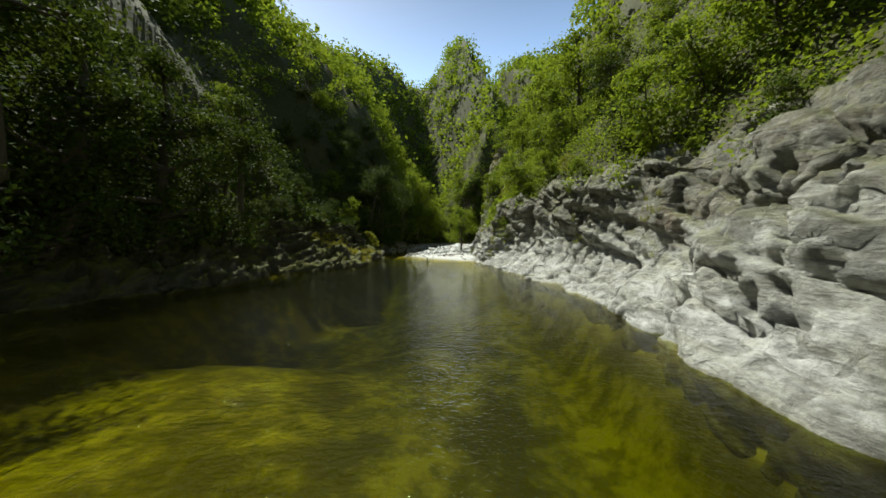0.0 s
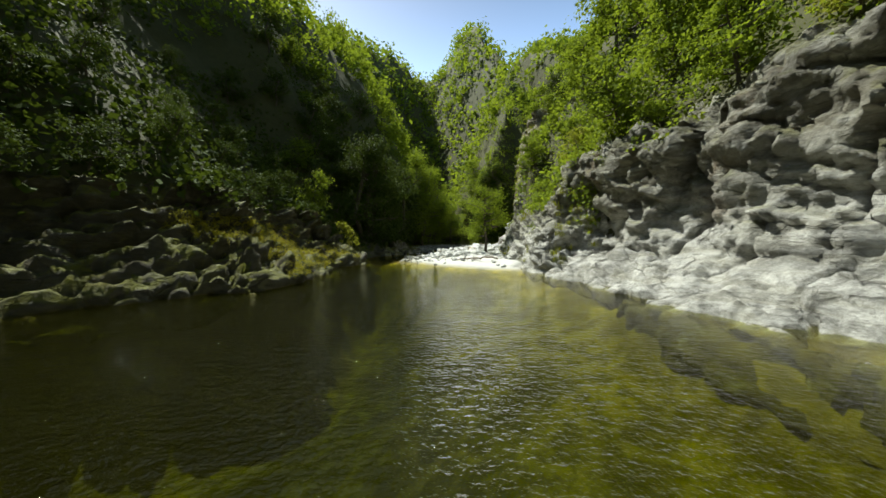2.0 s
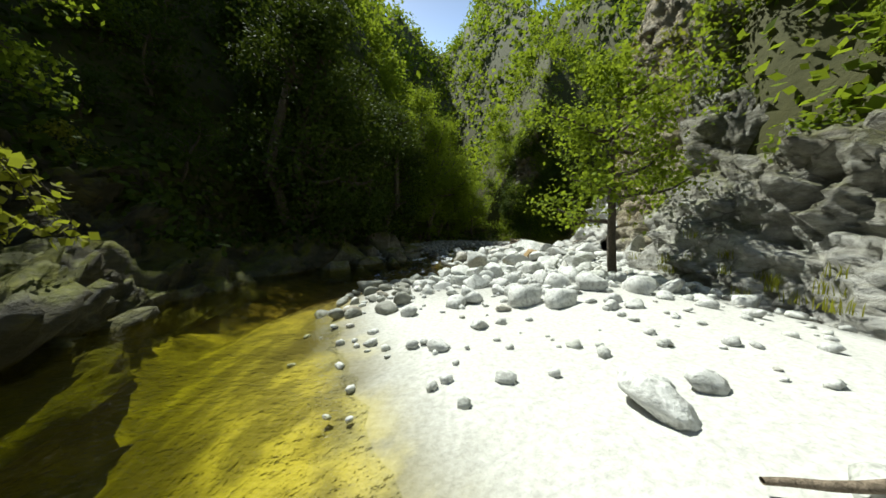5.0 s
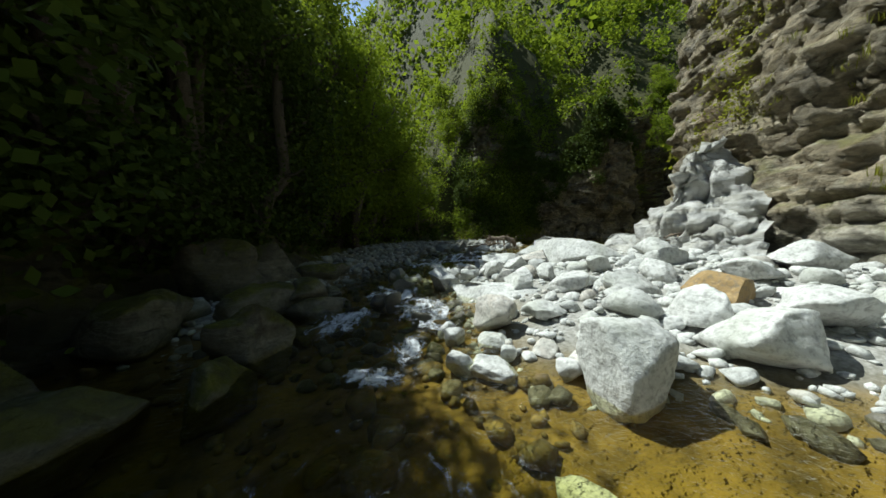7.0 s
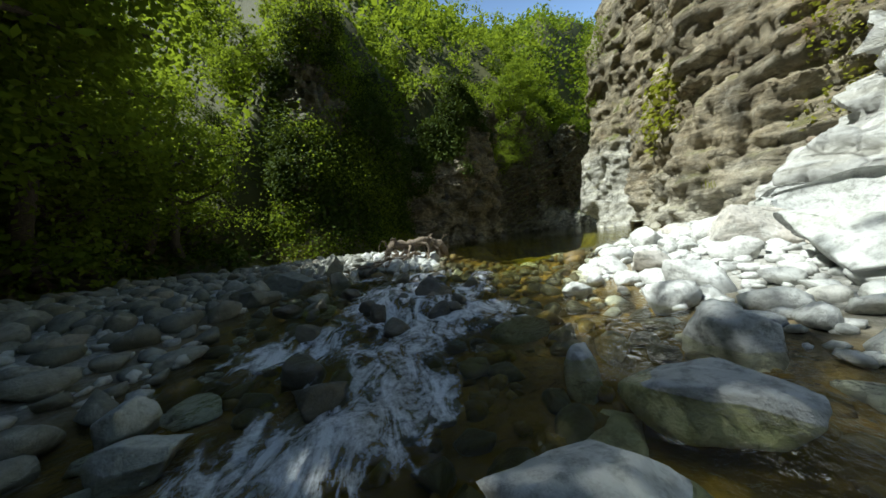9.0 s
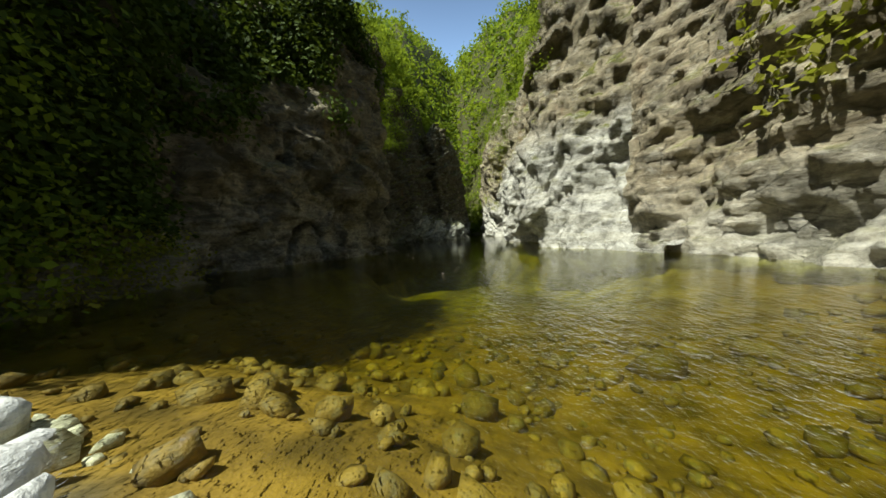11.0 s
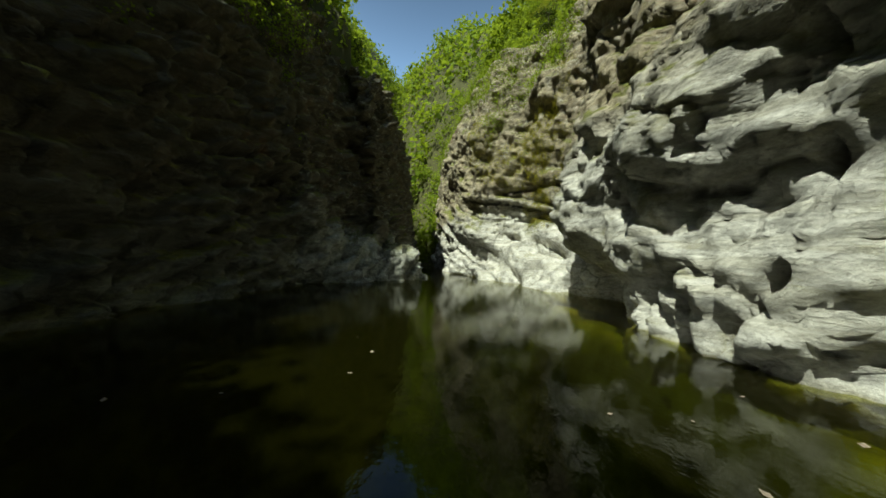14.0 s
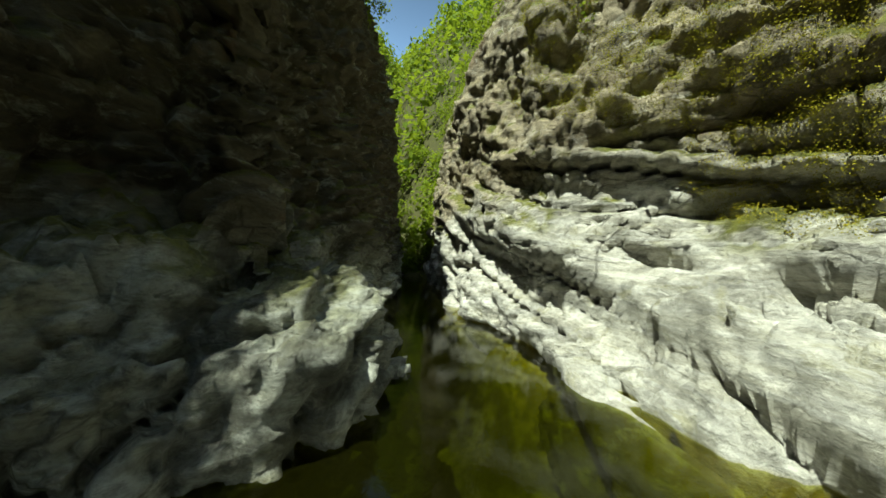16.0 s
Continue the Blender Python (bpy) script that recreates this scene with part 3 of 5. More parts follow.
# water: one sheet from the lower pool over the riffles to the canyon
wx = axis([(-14, -8, 0.5), (-8, 18, 0.14), (18, 46, 0.25), (46, 56, 0.5)])
wy = axis([(-32, 30, 1.0), (30, 60, 0.14)])
ax_, ay_ = np.meshgrid(wx, wy)
lv = water_level(ax_, ay_)
bed_z, _, _, wd = terrain(ax_, ay_)
qq = (ax_ + 3.0) * 0.5 + (ay_ - 38.0) * 0.866
rush = (smooth(-8.0, -5.0, qq) * (1 - smooth(3.6, 4.8, qq)) + smooth(5.0, 6.5, qq) * (1 - smooth(10.6, 11.8, qq))) * (ax_ < 9)
mid_d, _ = line_distance(ax_, ay_, [(-4.4, 31.5), (-3.9, 34), (-3.4, 36.5), (-3.2, 41), (-2.6, 44), (-1.2, 46.2), (0.6, 48.2), (2.5, 49.2)])
rush = np.clip(rush * (1 - smooth(0.7, 1.7, mid_d)), 0, 1)
fl = np.stack([ax_, ay_, 0 * ax_], -1).reshape(-1, 3)
lv = lv + rush * 0.24 * fbm(fl * 2.3, 3, 21).reshape(lv.shape) + 0.09 * rush * fbm(fl * 6, 2, 22).reshape(lv.shape)
CHUTES = [(-2.5, 39.8, 0.6), (-3.8, 40.2, 0.62), (-2.95, 38.8, 0.32), (-3.3, 38.15, 0.36), (-2.6, 40.4, 0.6), (-2.45, 39.4, 0.32), (-3.95, 39.9, 0.5), (-3.2, 41.5, 0.55), (-2.8, 41.4, 0.48), (-2.5, 40.9, 0.32), (-3.15, 42.1, 0.27),
          (-1.3, 47.5, 0.65), (-0.9, 46.7, 0.59), (-0.5, 46.8, 0.59), (0.1, 46.7, 0.65), (-1.35, 46.15, 0.45), (-1.8, 46.3, 0.65), (0.8, 47.2, 0.45), (0.5, 47.9, 0.59), (0, 48.2, 0.59), (-0.15, 47.8, 0.59), (0.15, 47.3, 0.59), (-0.4, 47.3, 0.65),
          (0.72, 49.3, 0.4), (1.0, 48.66, 0.42), (1.26, 48.42, 0.3), (1.5, 48.2, 0.24), (1.0, 48.1, 0.34), (1.5, 47.55, 0.3), (1.3, 47.4, 0.26)]
foam = 0 * lv
for px, py, pr in CHUTES:
    foam = np.maximum(foam, 1 - smooth(0.25, 1.5, np.hypot(ax_ - px, ay_ - py) / pr))
foam = np.maximum(foam, 0.34 * rush * (1 + 0.5 * (1 - smooth(36, 38.5, ay_))))
faces = grid_faces(len(wy), len(wx))
wet = (wd > -1.5).ravel()
faces = faces[wet[faces].any(1)]
FLOW = [(-4.2, 33), (-3.7, 35), (-3.3, 38), (-3.1, 41), (-2.6, 44), (-1.2, 46.2), (0.6, 48.2), (2.5, 49.2), (5, 50.5)]
side_d, flow_s = line_distance(ax_, ay_, FLOW)
way_x, way_y = np.array(FLOW).T
cross_s = np.sign((ax_ - np.interp(ay_, way_y, way_x)))
me = mesh_from("water", np.stack([ax_, ay_, lv], -1).reshape(-1, 3), faces, WATER)
open_air = (1 - 0.97 * smooth(7, 13, ax_)) * (1 - 0.72 * smooth(-0.6, 1.6, ax_ - 0.05 * ay_) * (1 - smooth(24, 30, ay_)))
cover_colors(me, np.stack([foam, rush, open_air], -1).reshape(-1, 3))
depth = np.clip(lv - bed_z, 0.05, 6.0).ravel()[:, None] * 1.25
cover_colors(me, np.exp(-depth * (0.48, 0.43, 1.7)), "tint")
cover_colors(me, np.stack([flow_s * 21.0, side_d * cross_s, 0 * lv], -1).reshape(-1, 3), "flow")
tagged(new("water", me), "clear olive-green river with ripples and white riffles", "water", kind="structure")


# ---- rock walls ----
def resample(pts, step):
    pts = np.asarray(pts, float)
    seg = np.concatenate([[0], np.cumsum(np.hypot(*np.diff(pts[:, :2], axis=0).T))])
    s = np.linspace(0, seg[-1], max(2, int(seg[-1] / step) + 1))
    out = np.stack([np.interp(s, seg, pts[:, k]) for k in range(pts.shape[1])], 1)
    k = max(1, int(0.5 / step))
    ker = np.hanning(2 * k + 3)[1:-1]
    ker /= ker.sum()
    if len(out) > len(ker):
        pad = np.concatenate([np.repeat(out[:1], k, 0), out, np.repeat(out[-1:], k, 0)])
        soft = np.stack([np.convolve(pad[:, c], ker, "valid") for c in range(out.shape[1])], 1)
        soft[0], soft[-1] = out[0], out[-1]
        out = soft
    return s, out


def strata(p, tilt, thick, seed, dip):
    """How far bedded rock stands out: layers of their own depth that swell and thin along the wall, with worn lips and deep joints."""
    b = p[:, 2] * math.cos(tilt) + (p[:, 0] * dip[0] + p[:, 1] * dip[1]) * math.sin(tilt) + 1.1 * fbm(p * 0.22, 3, seed)
    out = 0
    for th, amp, k in ((thick, 1.0, 0), (thick * 0.41, 0.5, 50), (thick * 0.17, 0.2, 90)):
        lay = b / th + 0.7 * fbm(p * 0.5, 2, seed + k)
        i = np.floor(lay)
        f = lay - i
        run = p[:, :2] * (0.34 / th)
        here = vnoise(np.stack([run[:, 0], run[:, 1], i], 1), seed + k)
        nxt = vnoise(np.stack([run[:, 0], run[:, 1], i + 1], 1), seed + k)
        w = smooth(0.80, 1.0, f)
        joint = np.clip(0.3 + 1.6 * (vnoise(np.stack([run[:, 0] * 0.8, run[:, 1] * 0.8, i + 40], 1), seed + k) - 0.3), 0, 1)
        out = out + amp * (1.25 * (here * (1 - w) + nxt * w - 0.5) - 0.34 * joint * np.exp(-((f - 0.93) / 0.075) ** 2) + 0.12 * np.sin(np.pi * np.clip(f / 0.9, 0, 1)))
    return out


def billow(p, octaves, seed, gain=0.5):
    """Rounded swellings that meet in creases, about 0 on the mean."""
    total, amp, norm = 0, 1.0, 0
    for k in range(octaves):
        n = fbm(p * 2.07**k + 11.7 * k, 2, seed + 3 * k)
        total = total + amp * (np.sqrt(n * n + 0.0006) * 2 - 0.27)
        norm += amp
        amp *= gain
    return total / norm


def facets(p, size, seed):
    """Broken blocks: tilted rounded faces that meet in creases, about 0 on the mean."""
    q = p / size
    i = np.floor(q).astype(np.int64)
    best = np.full(len(p), -9.0)
    for a in (-1, 0, 1):
        for b in (-1, 0, 1):
            for c in (-1, 0, 1):
                x, y, z = i[:, 0] + a, i[:, 1] + b, i[:, 2] + c
                off = [q[:, k] - (i[:, k] + (a, b, c)[k] + 0.15 + 0.7 * lattice(x, y, z, seed + k)) for k in range(3)]
                v = 0.8 * lattice(x, y, z, seed + 5) - 0.22 * (off[0] ** 2 + off[1] ** 2 + off[2] ** 2)
                for k in range(3):
                    v = v + 2.1 * (lattice(x, y, z, seed + 10 + k) - 0.5) * off[k]
                best = np.maximum(best, v)
    return best - best.mean()


def cliff(name, base, profile, side, material, label, step=0.13, seed=1, tilt=0.25, thick=0.55, amp=0.5, lump=0.7, dip=(0.6, 0.8), block=0.5, grain=1.7, worn=0.0, sleek=None, scallop=0.3, slant=0.5, rugged=1.0, cleft=1.0, ribs=0.0):
    """A rock wall along base. profile: for each base point (or one for all) rows of (set back, height); side: +1 if the rock lies right of the line."""
    n = len(base)
    profs = profile if isinstance(profile[0], list) else [profile] * n
    flat = [list(b) + [v for row in pr for v in row] for b, pr in zip(base, profs)]
    s, line = resample(flat, step)
    xy, pr = line[:, :2], line[:, 2:].reshape(len(line), -1, 2)
    tang = np.gradient(xy, axis=0)
    tang /= np.linalg.norm(tang, axis=1)[:, None] + 1e-9
    k = max(1, int(0.8 / step))
    ker = np.ones(2 * k + 1) / (2 * k + 1)
    tang = np.stack([np.convolve(np.pad(tang[:, c], k, "edge"), ker, "valid") for c in (0, 1)], 1)
    tang /= np.linalg.norm(tang, axis=1)[:, None] + 1e-9
    into = np.stack([tang[:, 1], -tang[:, 0]], 1) * side
    lens = np.concatenate([[0], np.cumsum(np.hypot(*np.diff(pr.mean(0), axis=0).T))])
    v = np.linspace(0, lens[-1], int(lens[-1] / step) + 1)
    back = np.stack([np.interp(v, lens, r[:, 0]) for r in pr])
    high = np.stack([np.interp(v, lens, r[:, 1]) for r in pr])
    pos = np.stack([xy[:, None, 0] + into[:, None, 0] * back, xy[:, None, 1] + into[:, None, 1] * back, high], -1)
    du, dv = np.gradient(pos, axis=0), np.gradient(pos, axis=1)
    nor = np.cross(du, dv)
    nor /= np.linalg.norm(nor, axis=-1)[..., None] + 1e-9
    flip = np.sign((nor[..., :2] * -into[:, None, :]).sum(-1).mean())
    nor *= flip if flip else 1
    p = pos.reshape(-1, 3)
    bulge = 1.6 * lump * fbm(p * 0.33, 3, seed + 3) + 0.8 * lump * fbm(p * 1.1, 3, seed + 4)
    crack = fbm(p * (0.75, 0.75, 0.4), 4, seed + 6)
    cut = -0.38 * np.exp(-(crack / 0.018) ** 2) - 0.13 * np.exp(-(fbm(p * (2.2, 2.2, 1.5), 3, seed + 7) / 0.02) ** 2)
    turned = p @ np.array(Euler((0.5, 0.3, 0.6)).to_matrix()) * (1, 1, 1.5)
    slanted = p @ np.array(Euler((0.35, slant, 0.0)).to_matrix()) * (0.75, 0.75, 1.5)
    wear = 1 - worn * (1 - smooth(0.7, 1.7, p[:, 2]))
    if ribs:
        bulge = bulge + ribs * (billow(p * (0.8, 0.8, 0.11), 3, seed + 70, 0.6) + 0.5 * fbm(p * (0.5, 0.5, 0.9), 2, seed + 72))
    swell = scallop * billow(slanted * 0.75, 4, seed + 90, 0.55)
    if sleek:
        flow = smooth(sleek[0], sleek[1], p[:, 0]) * (1 - smooth(sleek[2], sleek[2] + 0.9, p[:, 2]))
        along = np.stack([p[:, 0] * 0.26, p[:, 1] * 0.4, (p[:, 2] - 0.30 * p[:, 0]) * 1.5], 1)
        ridge = fbm(along * 0.8, 2, seed + 80)
        rills = fbm(along * (1.3, 2.0, 3.2), 3, seed + 84)
        bulge = bulge * (1 - 0.4 * flow) + flow * (1.15 * ridge + 0.3 * rills - 0.6 * np.exp(-(ridge / 0.035) ** 2) - 0.14 * np.exp(-(rills / 0.025) ** 2))
        wear = wear * (1 - 0.92 * flow)
        swell = swell * (1 - 0.7 * flow)
    bulge = bulge + swell + block * wear * (0.53 * grain * facets(turned, grain, seed + 20) + 0.21 * grain * facets(turned * 1.07, 0.37 * grain, seed + 40) + 0.06 * facets(turned * 1.03, 0.33, seed + 60))
    move = bulge + amp * (1 - 0.95 * flow if sleek else 1.0) * strata(p, tilt, thick, seed, dip) + rugged * (0.24 * fbm(p * 2.4, 5, seed + 8, 0.68) + 0.16 * billow(p * (1.9, 1.9, 3.0), 3, seed + 9, 0.6)) * (1 - 0.6 * flow if sleek else 1.0) + cleft * cut
    p = p + nor.reshape(-1, 3) * move[:, None]
    rows, cols = pos.shape[:2]
    f = grid_faces(rows, cols)
    if flip < 0:
        f = f[:, ::-1]
    me = mesh_from(name, p, f, material)
    tagged(new(name, me), label, "cliff", kind="structure")
    return p, nor.reshape(-1, 3)


LEDGE = [(-0.2, -0.9), (0.05, 0.0), (1.1, 0.55), (1.9, 0.95), (2.05, 1.8), (2.2, 3.2), (2.2, 4.5), (3.6, 5.4)]
SLAB = [(0.0, -0.9), (0.1, 0.0), (0.7, 0.5), (1.2, 1.2), (1.5, 1.9), (2.0, 2.9), (2.6, 3.9), (4.4, 5.2)]
FACE_RIGHT_LOW = cliff("cliff_right_low", RIGHT_LOW, [SLAB] * 6 + [LEDGE] * 5, 1, ROCK_PALE, "pale grey bedded limestone bank with a white water-worn ledge",
                       step=0.08, seed=11, tilt=-0.28, thick=0.8, amp=0.34, lump=0.5, dip=(0.2, 1), block=0.34, worn=0.6, grain=2.4, scallop=0.16, rugged=0.7)
LOWBACK = [(0.0, -0.3), (0.2, 0.5), (0.5, 1.3), (0.9, 2.2), (1.4, 3.0), (2.6, 3.8)]
MIDBACK = [(0.0, -0.3), (0.5, 0.6), (0.9, 1.5), (1.3, 2.5), (1.8, 3.7), (3.0, 4.9)]
TALLBACK = [(0.0, -0.3), (0.5, 0.8), (1.0, 2.4), (1.4, 4.4), (1.9, 7.0), (3.0, 9.0)]
FACE_RIGHT_BAR = cliff("cliff_right_bar", [(4.6, 20.9)] + RIGHT_BAR, [MIDBACK] * 3 + [LOWBACK] * 3 + [TALLBACK], 1, ROCK_PALE, "crumbling pale rock bank behind the gravel bar", step=0.08, seed=23, tilt=-0.3, thick=0.55, amp=0.4, dip=(0.2, 1), block=0.3, scallop=0.5)
TAN = [(-0.6, -0.6), (-0.2, 0.3), (0.0, 1.2), (0.2, 4.0), (0.5, 8.0), (0.9, 12.5), (3.2, 15.0)]
TAN_START = [(0.0, -0.6), (0.2, 0.3), (0.5, 0.8), (0.8, 1.5), (1.2, 2.3), (1.9, 3.2), (3.4, 4.2)]
TAN_RISE = [(-0.4, -0.6), (0.0, 0.3), (0.2, 1.0), (0.4, 3.0), (0.8, 5.5), (1.3, 8.0), (3.2, 9.5)]
FACE_RIGHT_TALL = cliff("cliff_right_tall", [(4.4, 33.4)] + RIGHT_TAN + [(13.8, 47.2)], [TAN_START, TAN_START, TAN_RISE] + [TAN] * 6, 1, ROCK_TAN, "tall tan bedded cliff above the upper pool", step=0.08, seed=31, tilt=0.06, thick=0.46, amp=0.26, lump=0.26, block=0.5, grain=0.75, scallop=0.0, rugged=0.45, cleft=0.3, ribs=0.75)
STEPS = [(-0.4, -0.4), (0.0, 0.5), (0.5, 0.8), (1.1, 0.95), (1.35, 1.75), (1.95, 2.0), (2.2, 2.9), (3.0, 3.7)]
HALF_STEPS = [(s * 0.8, h * 0.6) for s, h in STEPS]
LOW_STEPS = [(-0.4, -0.4), (0.0, 0.2), (0.3, 0.3), (0.6, 0.5), (0.9, 0.6), (1.2, 0.8), (1.6, 0.9), (2.2, 1.1)]
cliff("rock_ledges", LEDGES, [HALF_STEPS, STEPS, STEPS, STEPS, STEPS, LOW_STEPS, LOW_STEPS], 1, ROCK_LEDGE, "white stepped bedrock ledges at the foot of the tall cliff", step=0.07, seed=37, tilt=-0.12, thick=0.55, amp=0.3, lump=0.35, dip=(1, 0.3), block=0.10, grain=1.5, scallop=0.3)
UNDER = [(2.2, -0.9), (2.8, 0.2), (2.9, 0.9), (2.4, 1.5), (1.2, 2.0), (0.1, 2.4), (0.2, 3.0), (1.4, 5.4), (3.4, 9.5)]
CAVE = [(2.2, -0.9), (2.8, 0.2), (2.9, 0.9), (2.5, 1.7), (1.3, 2.4), (0.2, 2.9), (0.2, 3.3), (1.0, 5.4), (3.0, 9.5)]
LIP = [(-0.2, -0.9), (-0.1, 0.2), (0.0, 0.9), (0.1, 1.7), (0.3, 2.5), (0.1, 3.2), (0.1, 3.6), (0.6, 5.6), (2.6, 9.5)]
BROW = [(-0.3, -0.9), (-0.1, 0.3), (0.1, 1.0), (0.3, 1.9), (0.5, 3.1), (0.3, 3.6), (0.4, 4.2), (1.0, 7.0), (2.8, 11.0)]
POLISH = [(-1.2, -0.9), (-0.5, 0.2), (0.3, 1.0), (1.1, 1.9), (1.8, 2.8), (1.9, 3.8), (2.0, 5.0), (2.3, 8.0), (3.6, 11.0)]
STEEP = [(-0.2, -0.9), (0.0, 0.3), (0.1, 1.0), (0.2, 1.9), (0.3, 2.8), (0.4, 3.8), (0.6, 5.0), (1.0, 8.0), (2.8, 11.0)]
STEEP_TALL = [(-0.2, -0.9), (0.0, 0.3), (0.1, 1.0), (0.2, 1.9), (0.3, 2.8), (0.35, 3.8), (0.4, 6.0), (0.6, 10.0), (2.0, 14.5)]
POLISH_TALL = POLISH[:6] + [(1.9, 6.0), (2.0, 10.0), (3.2, 14.0)]
OVER = [(1.3, -0.9), (1.5, 0.2), (1.4, 0.8), (1.0, 1.4), (0.3, 2.0), (0.0, 2.7), (0.1, 3.8), (0.8, 8.0), (2.2, 14.0)]
HALF_LOW = [(0.6, -0.9), (0.6, 0.2), (0.4, 0.7), (0.05, 1.1), (0.0, 1.5), (0.1, 2.2), (0.3, 3.6), (0.9, 8.0), (3.0, 13.0)]
HALF = [(1.8, -0.9), (2.0, 0.2), (1.7, 0.8), (1.0, 1.4), (0.1, 1.8), (0.1, 2.3), (0.4, 3.6), (1.0, 8.0), (3.0, 12.0)]
FRONT = [(-1.1, -0.9), (-0.7, 0.2), (-0.2, 1.0), (0.2, 1.9), (0.3, 2.8), (0.3, 3.8), (0.4, 6.0), (0.8, 11.0), (3.0, 15.0)]
BLOCK = [(-0.9, -0.9), (-0.6, 0.3), (-0.2, 1.1), (0.4, 1.9), (1.3, 2.4), (1.9, 2.9), (2.1, 4.5), (2.3, 8.0), (3.6, 11.0)]
FACE_CANYON_RIGHT = cliff("cliff_canyon_right", RIGHT_CANYON, [FRONT] * 4 + [HALF_LOW, HALF, UNDER, CAVE, LIP, LIP, BROW, OVER, OVER, POLISH_TALL, POLISH_TALL, POLISH_TALL, POLISH_TALL] + [STEEP_TALL] * 6, 1, ROCK_CANYON,
                          "pale water-polished canyon wall with overhangs and moss", step=0.08, seed=41, tilt=-0.42, thick=0.8, amp=0.22, lump=0.75, dip=(1, 0.2), block=0.22, grain=1.9, sleek=(27.8, 29.4, 5.2), scallop=0.3, slant=-0.6, rugged=0.8, cleft=0.6)
LEFTY = [(-0.8, -0.5), (-0.2, 0.2), (0.5, 0.6), (1.2, 1.0), (2.0, 1.6), (2.9, 3.0)]
LEFTY_TALL = [(-1.3, -0.5), (-0.7, 0.25), (0.1, 0.65), (0.8, 1.1), (1.7, 1.8), (2.7, 3.2)]
FACE_LEFT_LOW = cliff("bank_left_low", LEFT_LOW, [LEFTY] * 5 + [LEFTY_TALL] * 5 + [LEFTY] * 2, -1, ROCK_MOSSY_SHADE, "low mossy rock ledges under the trees", step=0.09, seed=51, tilt=-0.12, thick=0.34, amp=0.6, lump=0.5, dip=(0.2, 1), block=0.3, grain=1.2, scallop=0.2)
FACE_LEFT_DARK = cliff("bank_left_dark", [(-7.5, 30.3)] + LEFT_DARK, LEFTY, -1, ROCK_MOSSY_SHADE, "mossy rock bank, toned dark for shade, under the wooded slope", step=0.15, seed=57, tilt=0.2, thick=0.5, amp=0.6)
PROW = [(-0.6, -0.4), (0.0, 0.6), (0.4, 2.0), (0.8, 5.0), (1.5, 9.0), (2.4, 12.0), (4.6, 13.5)]
FACE_LEFT_TALL = cliff("cliff_left_tall", [(2.6, 59.5)] + LEFT_TAN[:3] + [(10.0, 57.2)], [PROW] * 3 + [[(s, h * 0.85) for s, h in PROW], [(s + 0.8, h * 0.8) for s, h in PROW]], -1, ROCK_IVY,
                       "overgrown cliff, toned dark for shade, at the canyon mouth", step=0.1, seed=61, tilt=0.15, thick=0.5, amp=0.35, lump=1.0, block=0.45, scallop=0.7)
BELLY = [(-0.5, -0.6), (0.0, 0.3), (0.1, 1.2), (0.0, 2.6), (0.2, 4.6), (0.9, 7.0), (2.4, 9.5)]
BELLY_HIGH = [(s, h * 1.25) for s, h in BELLY]
BELLY_LOW = [(s, h * 0.85) for s, h in BELLY]
FACE_LEFT_MOUTH = cliff("cliff_canyon_mouth", [(8.6, 57.4)] + LEFT_TAN[3:] + [canyon(7.0, -4.2)], [BELLY_LOW, BELLY_LOW, BELLY] + [BELLY_HIGH] * 3, -1, ROCK_MOUTH,
                        "bulging tan canyon wall with long cracks at the water", step=0.08, seed=65, tilt=0.3, thick=0.9, amp=0.18, lump=0.9, block=0.3, grain=1.2, scallop=0.9, slant=0.4)
STEEP_HIGH = STEEP[:7] + [(1.1, 9.5), (2.2, 14.0)]
FACE_CANYON_LEFT = cliff("cliff_canyon_left", [canyon(6.0, -4.0)] + LEFT_CANYON[:5] + [canyon(20.5, -4.2)], [STEEP] * 5 + [STEEP_HIGH] * 2, -1, ROCK_SHADE, "bedded canyon wall, toned dark for shade, with moss and rust stains",
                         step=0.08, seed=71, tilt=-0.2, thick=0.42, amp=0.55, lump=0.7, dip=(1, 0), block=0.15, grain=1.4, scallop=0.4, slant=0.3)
cliff("cliff_canyon_block", [canyon(18.2, -5.2)] + LEFT_CANYON[4:], [STEEP_HIGH, STEEP_HIGH] + [BLOCK] * 4 + [STEEP_HIGH] * 5, -1, ROCK_BLOCK, "pale bedded block and dark layered wall at the narrows",
                          step=0.07, seed=75, tilt=-0.3, thick=0.46, amp=0.5, lump=0.45, dip=(1, 0), block=0.55, grain=1.0, scallop=0.12, slant=0.3, rugged=1.1)

# ---- stones ----
def part(name, me, parent, label=""):
    """One mesh object under a thing."""
    ob = new(name, me)
    ob.parent = parent
    return tagged(ob, label)


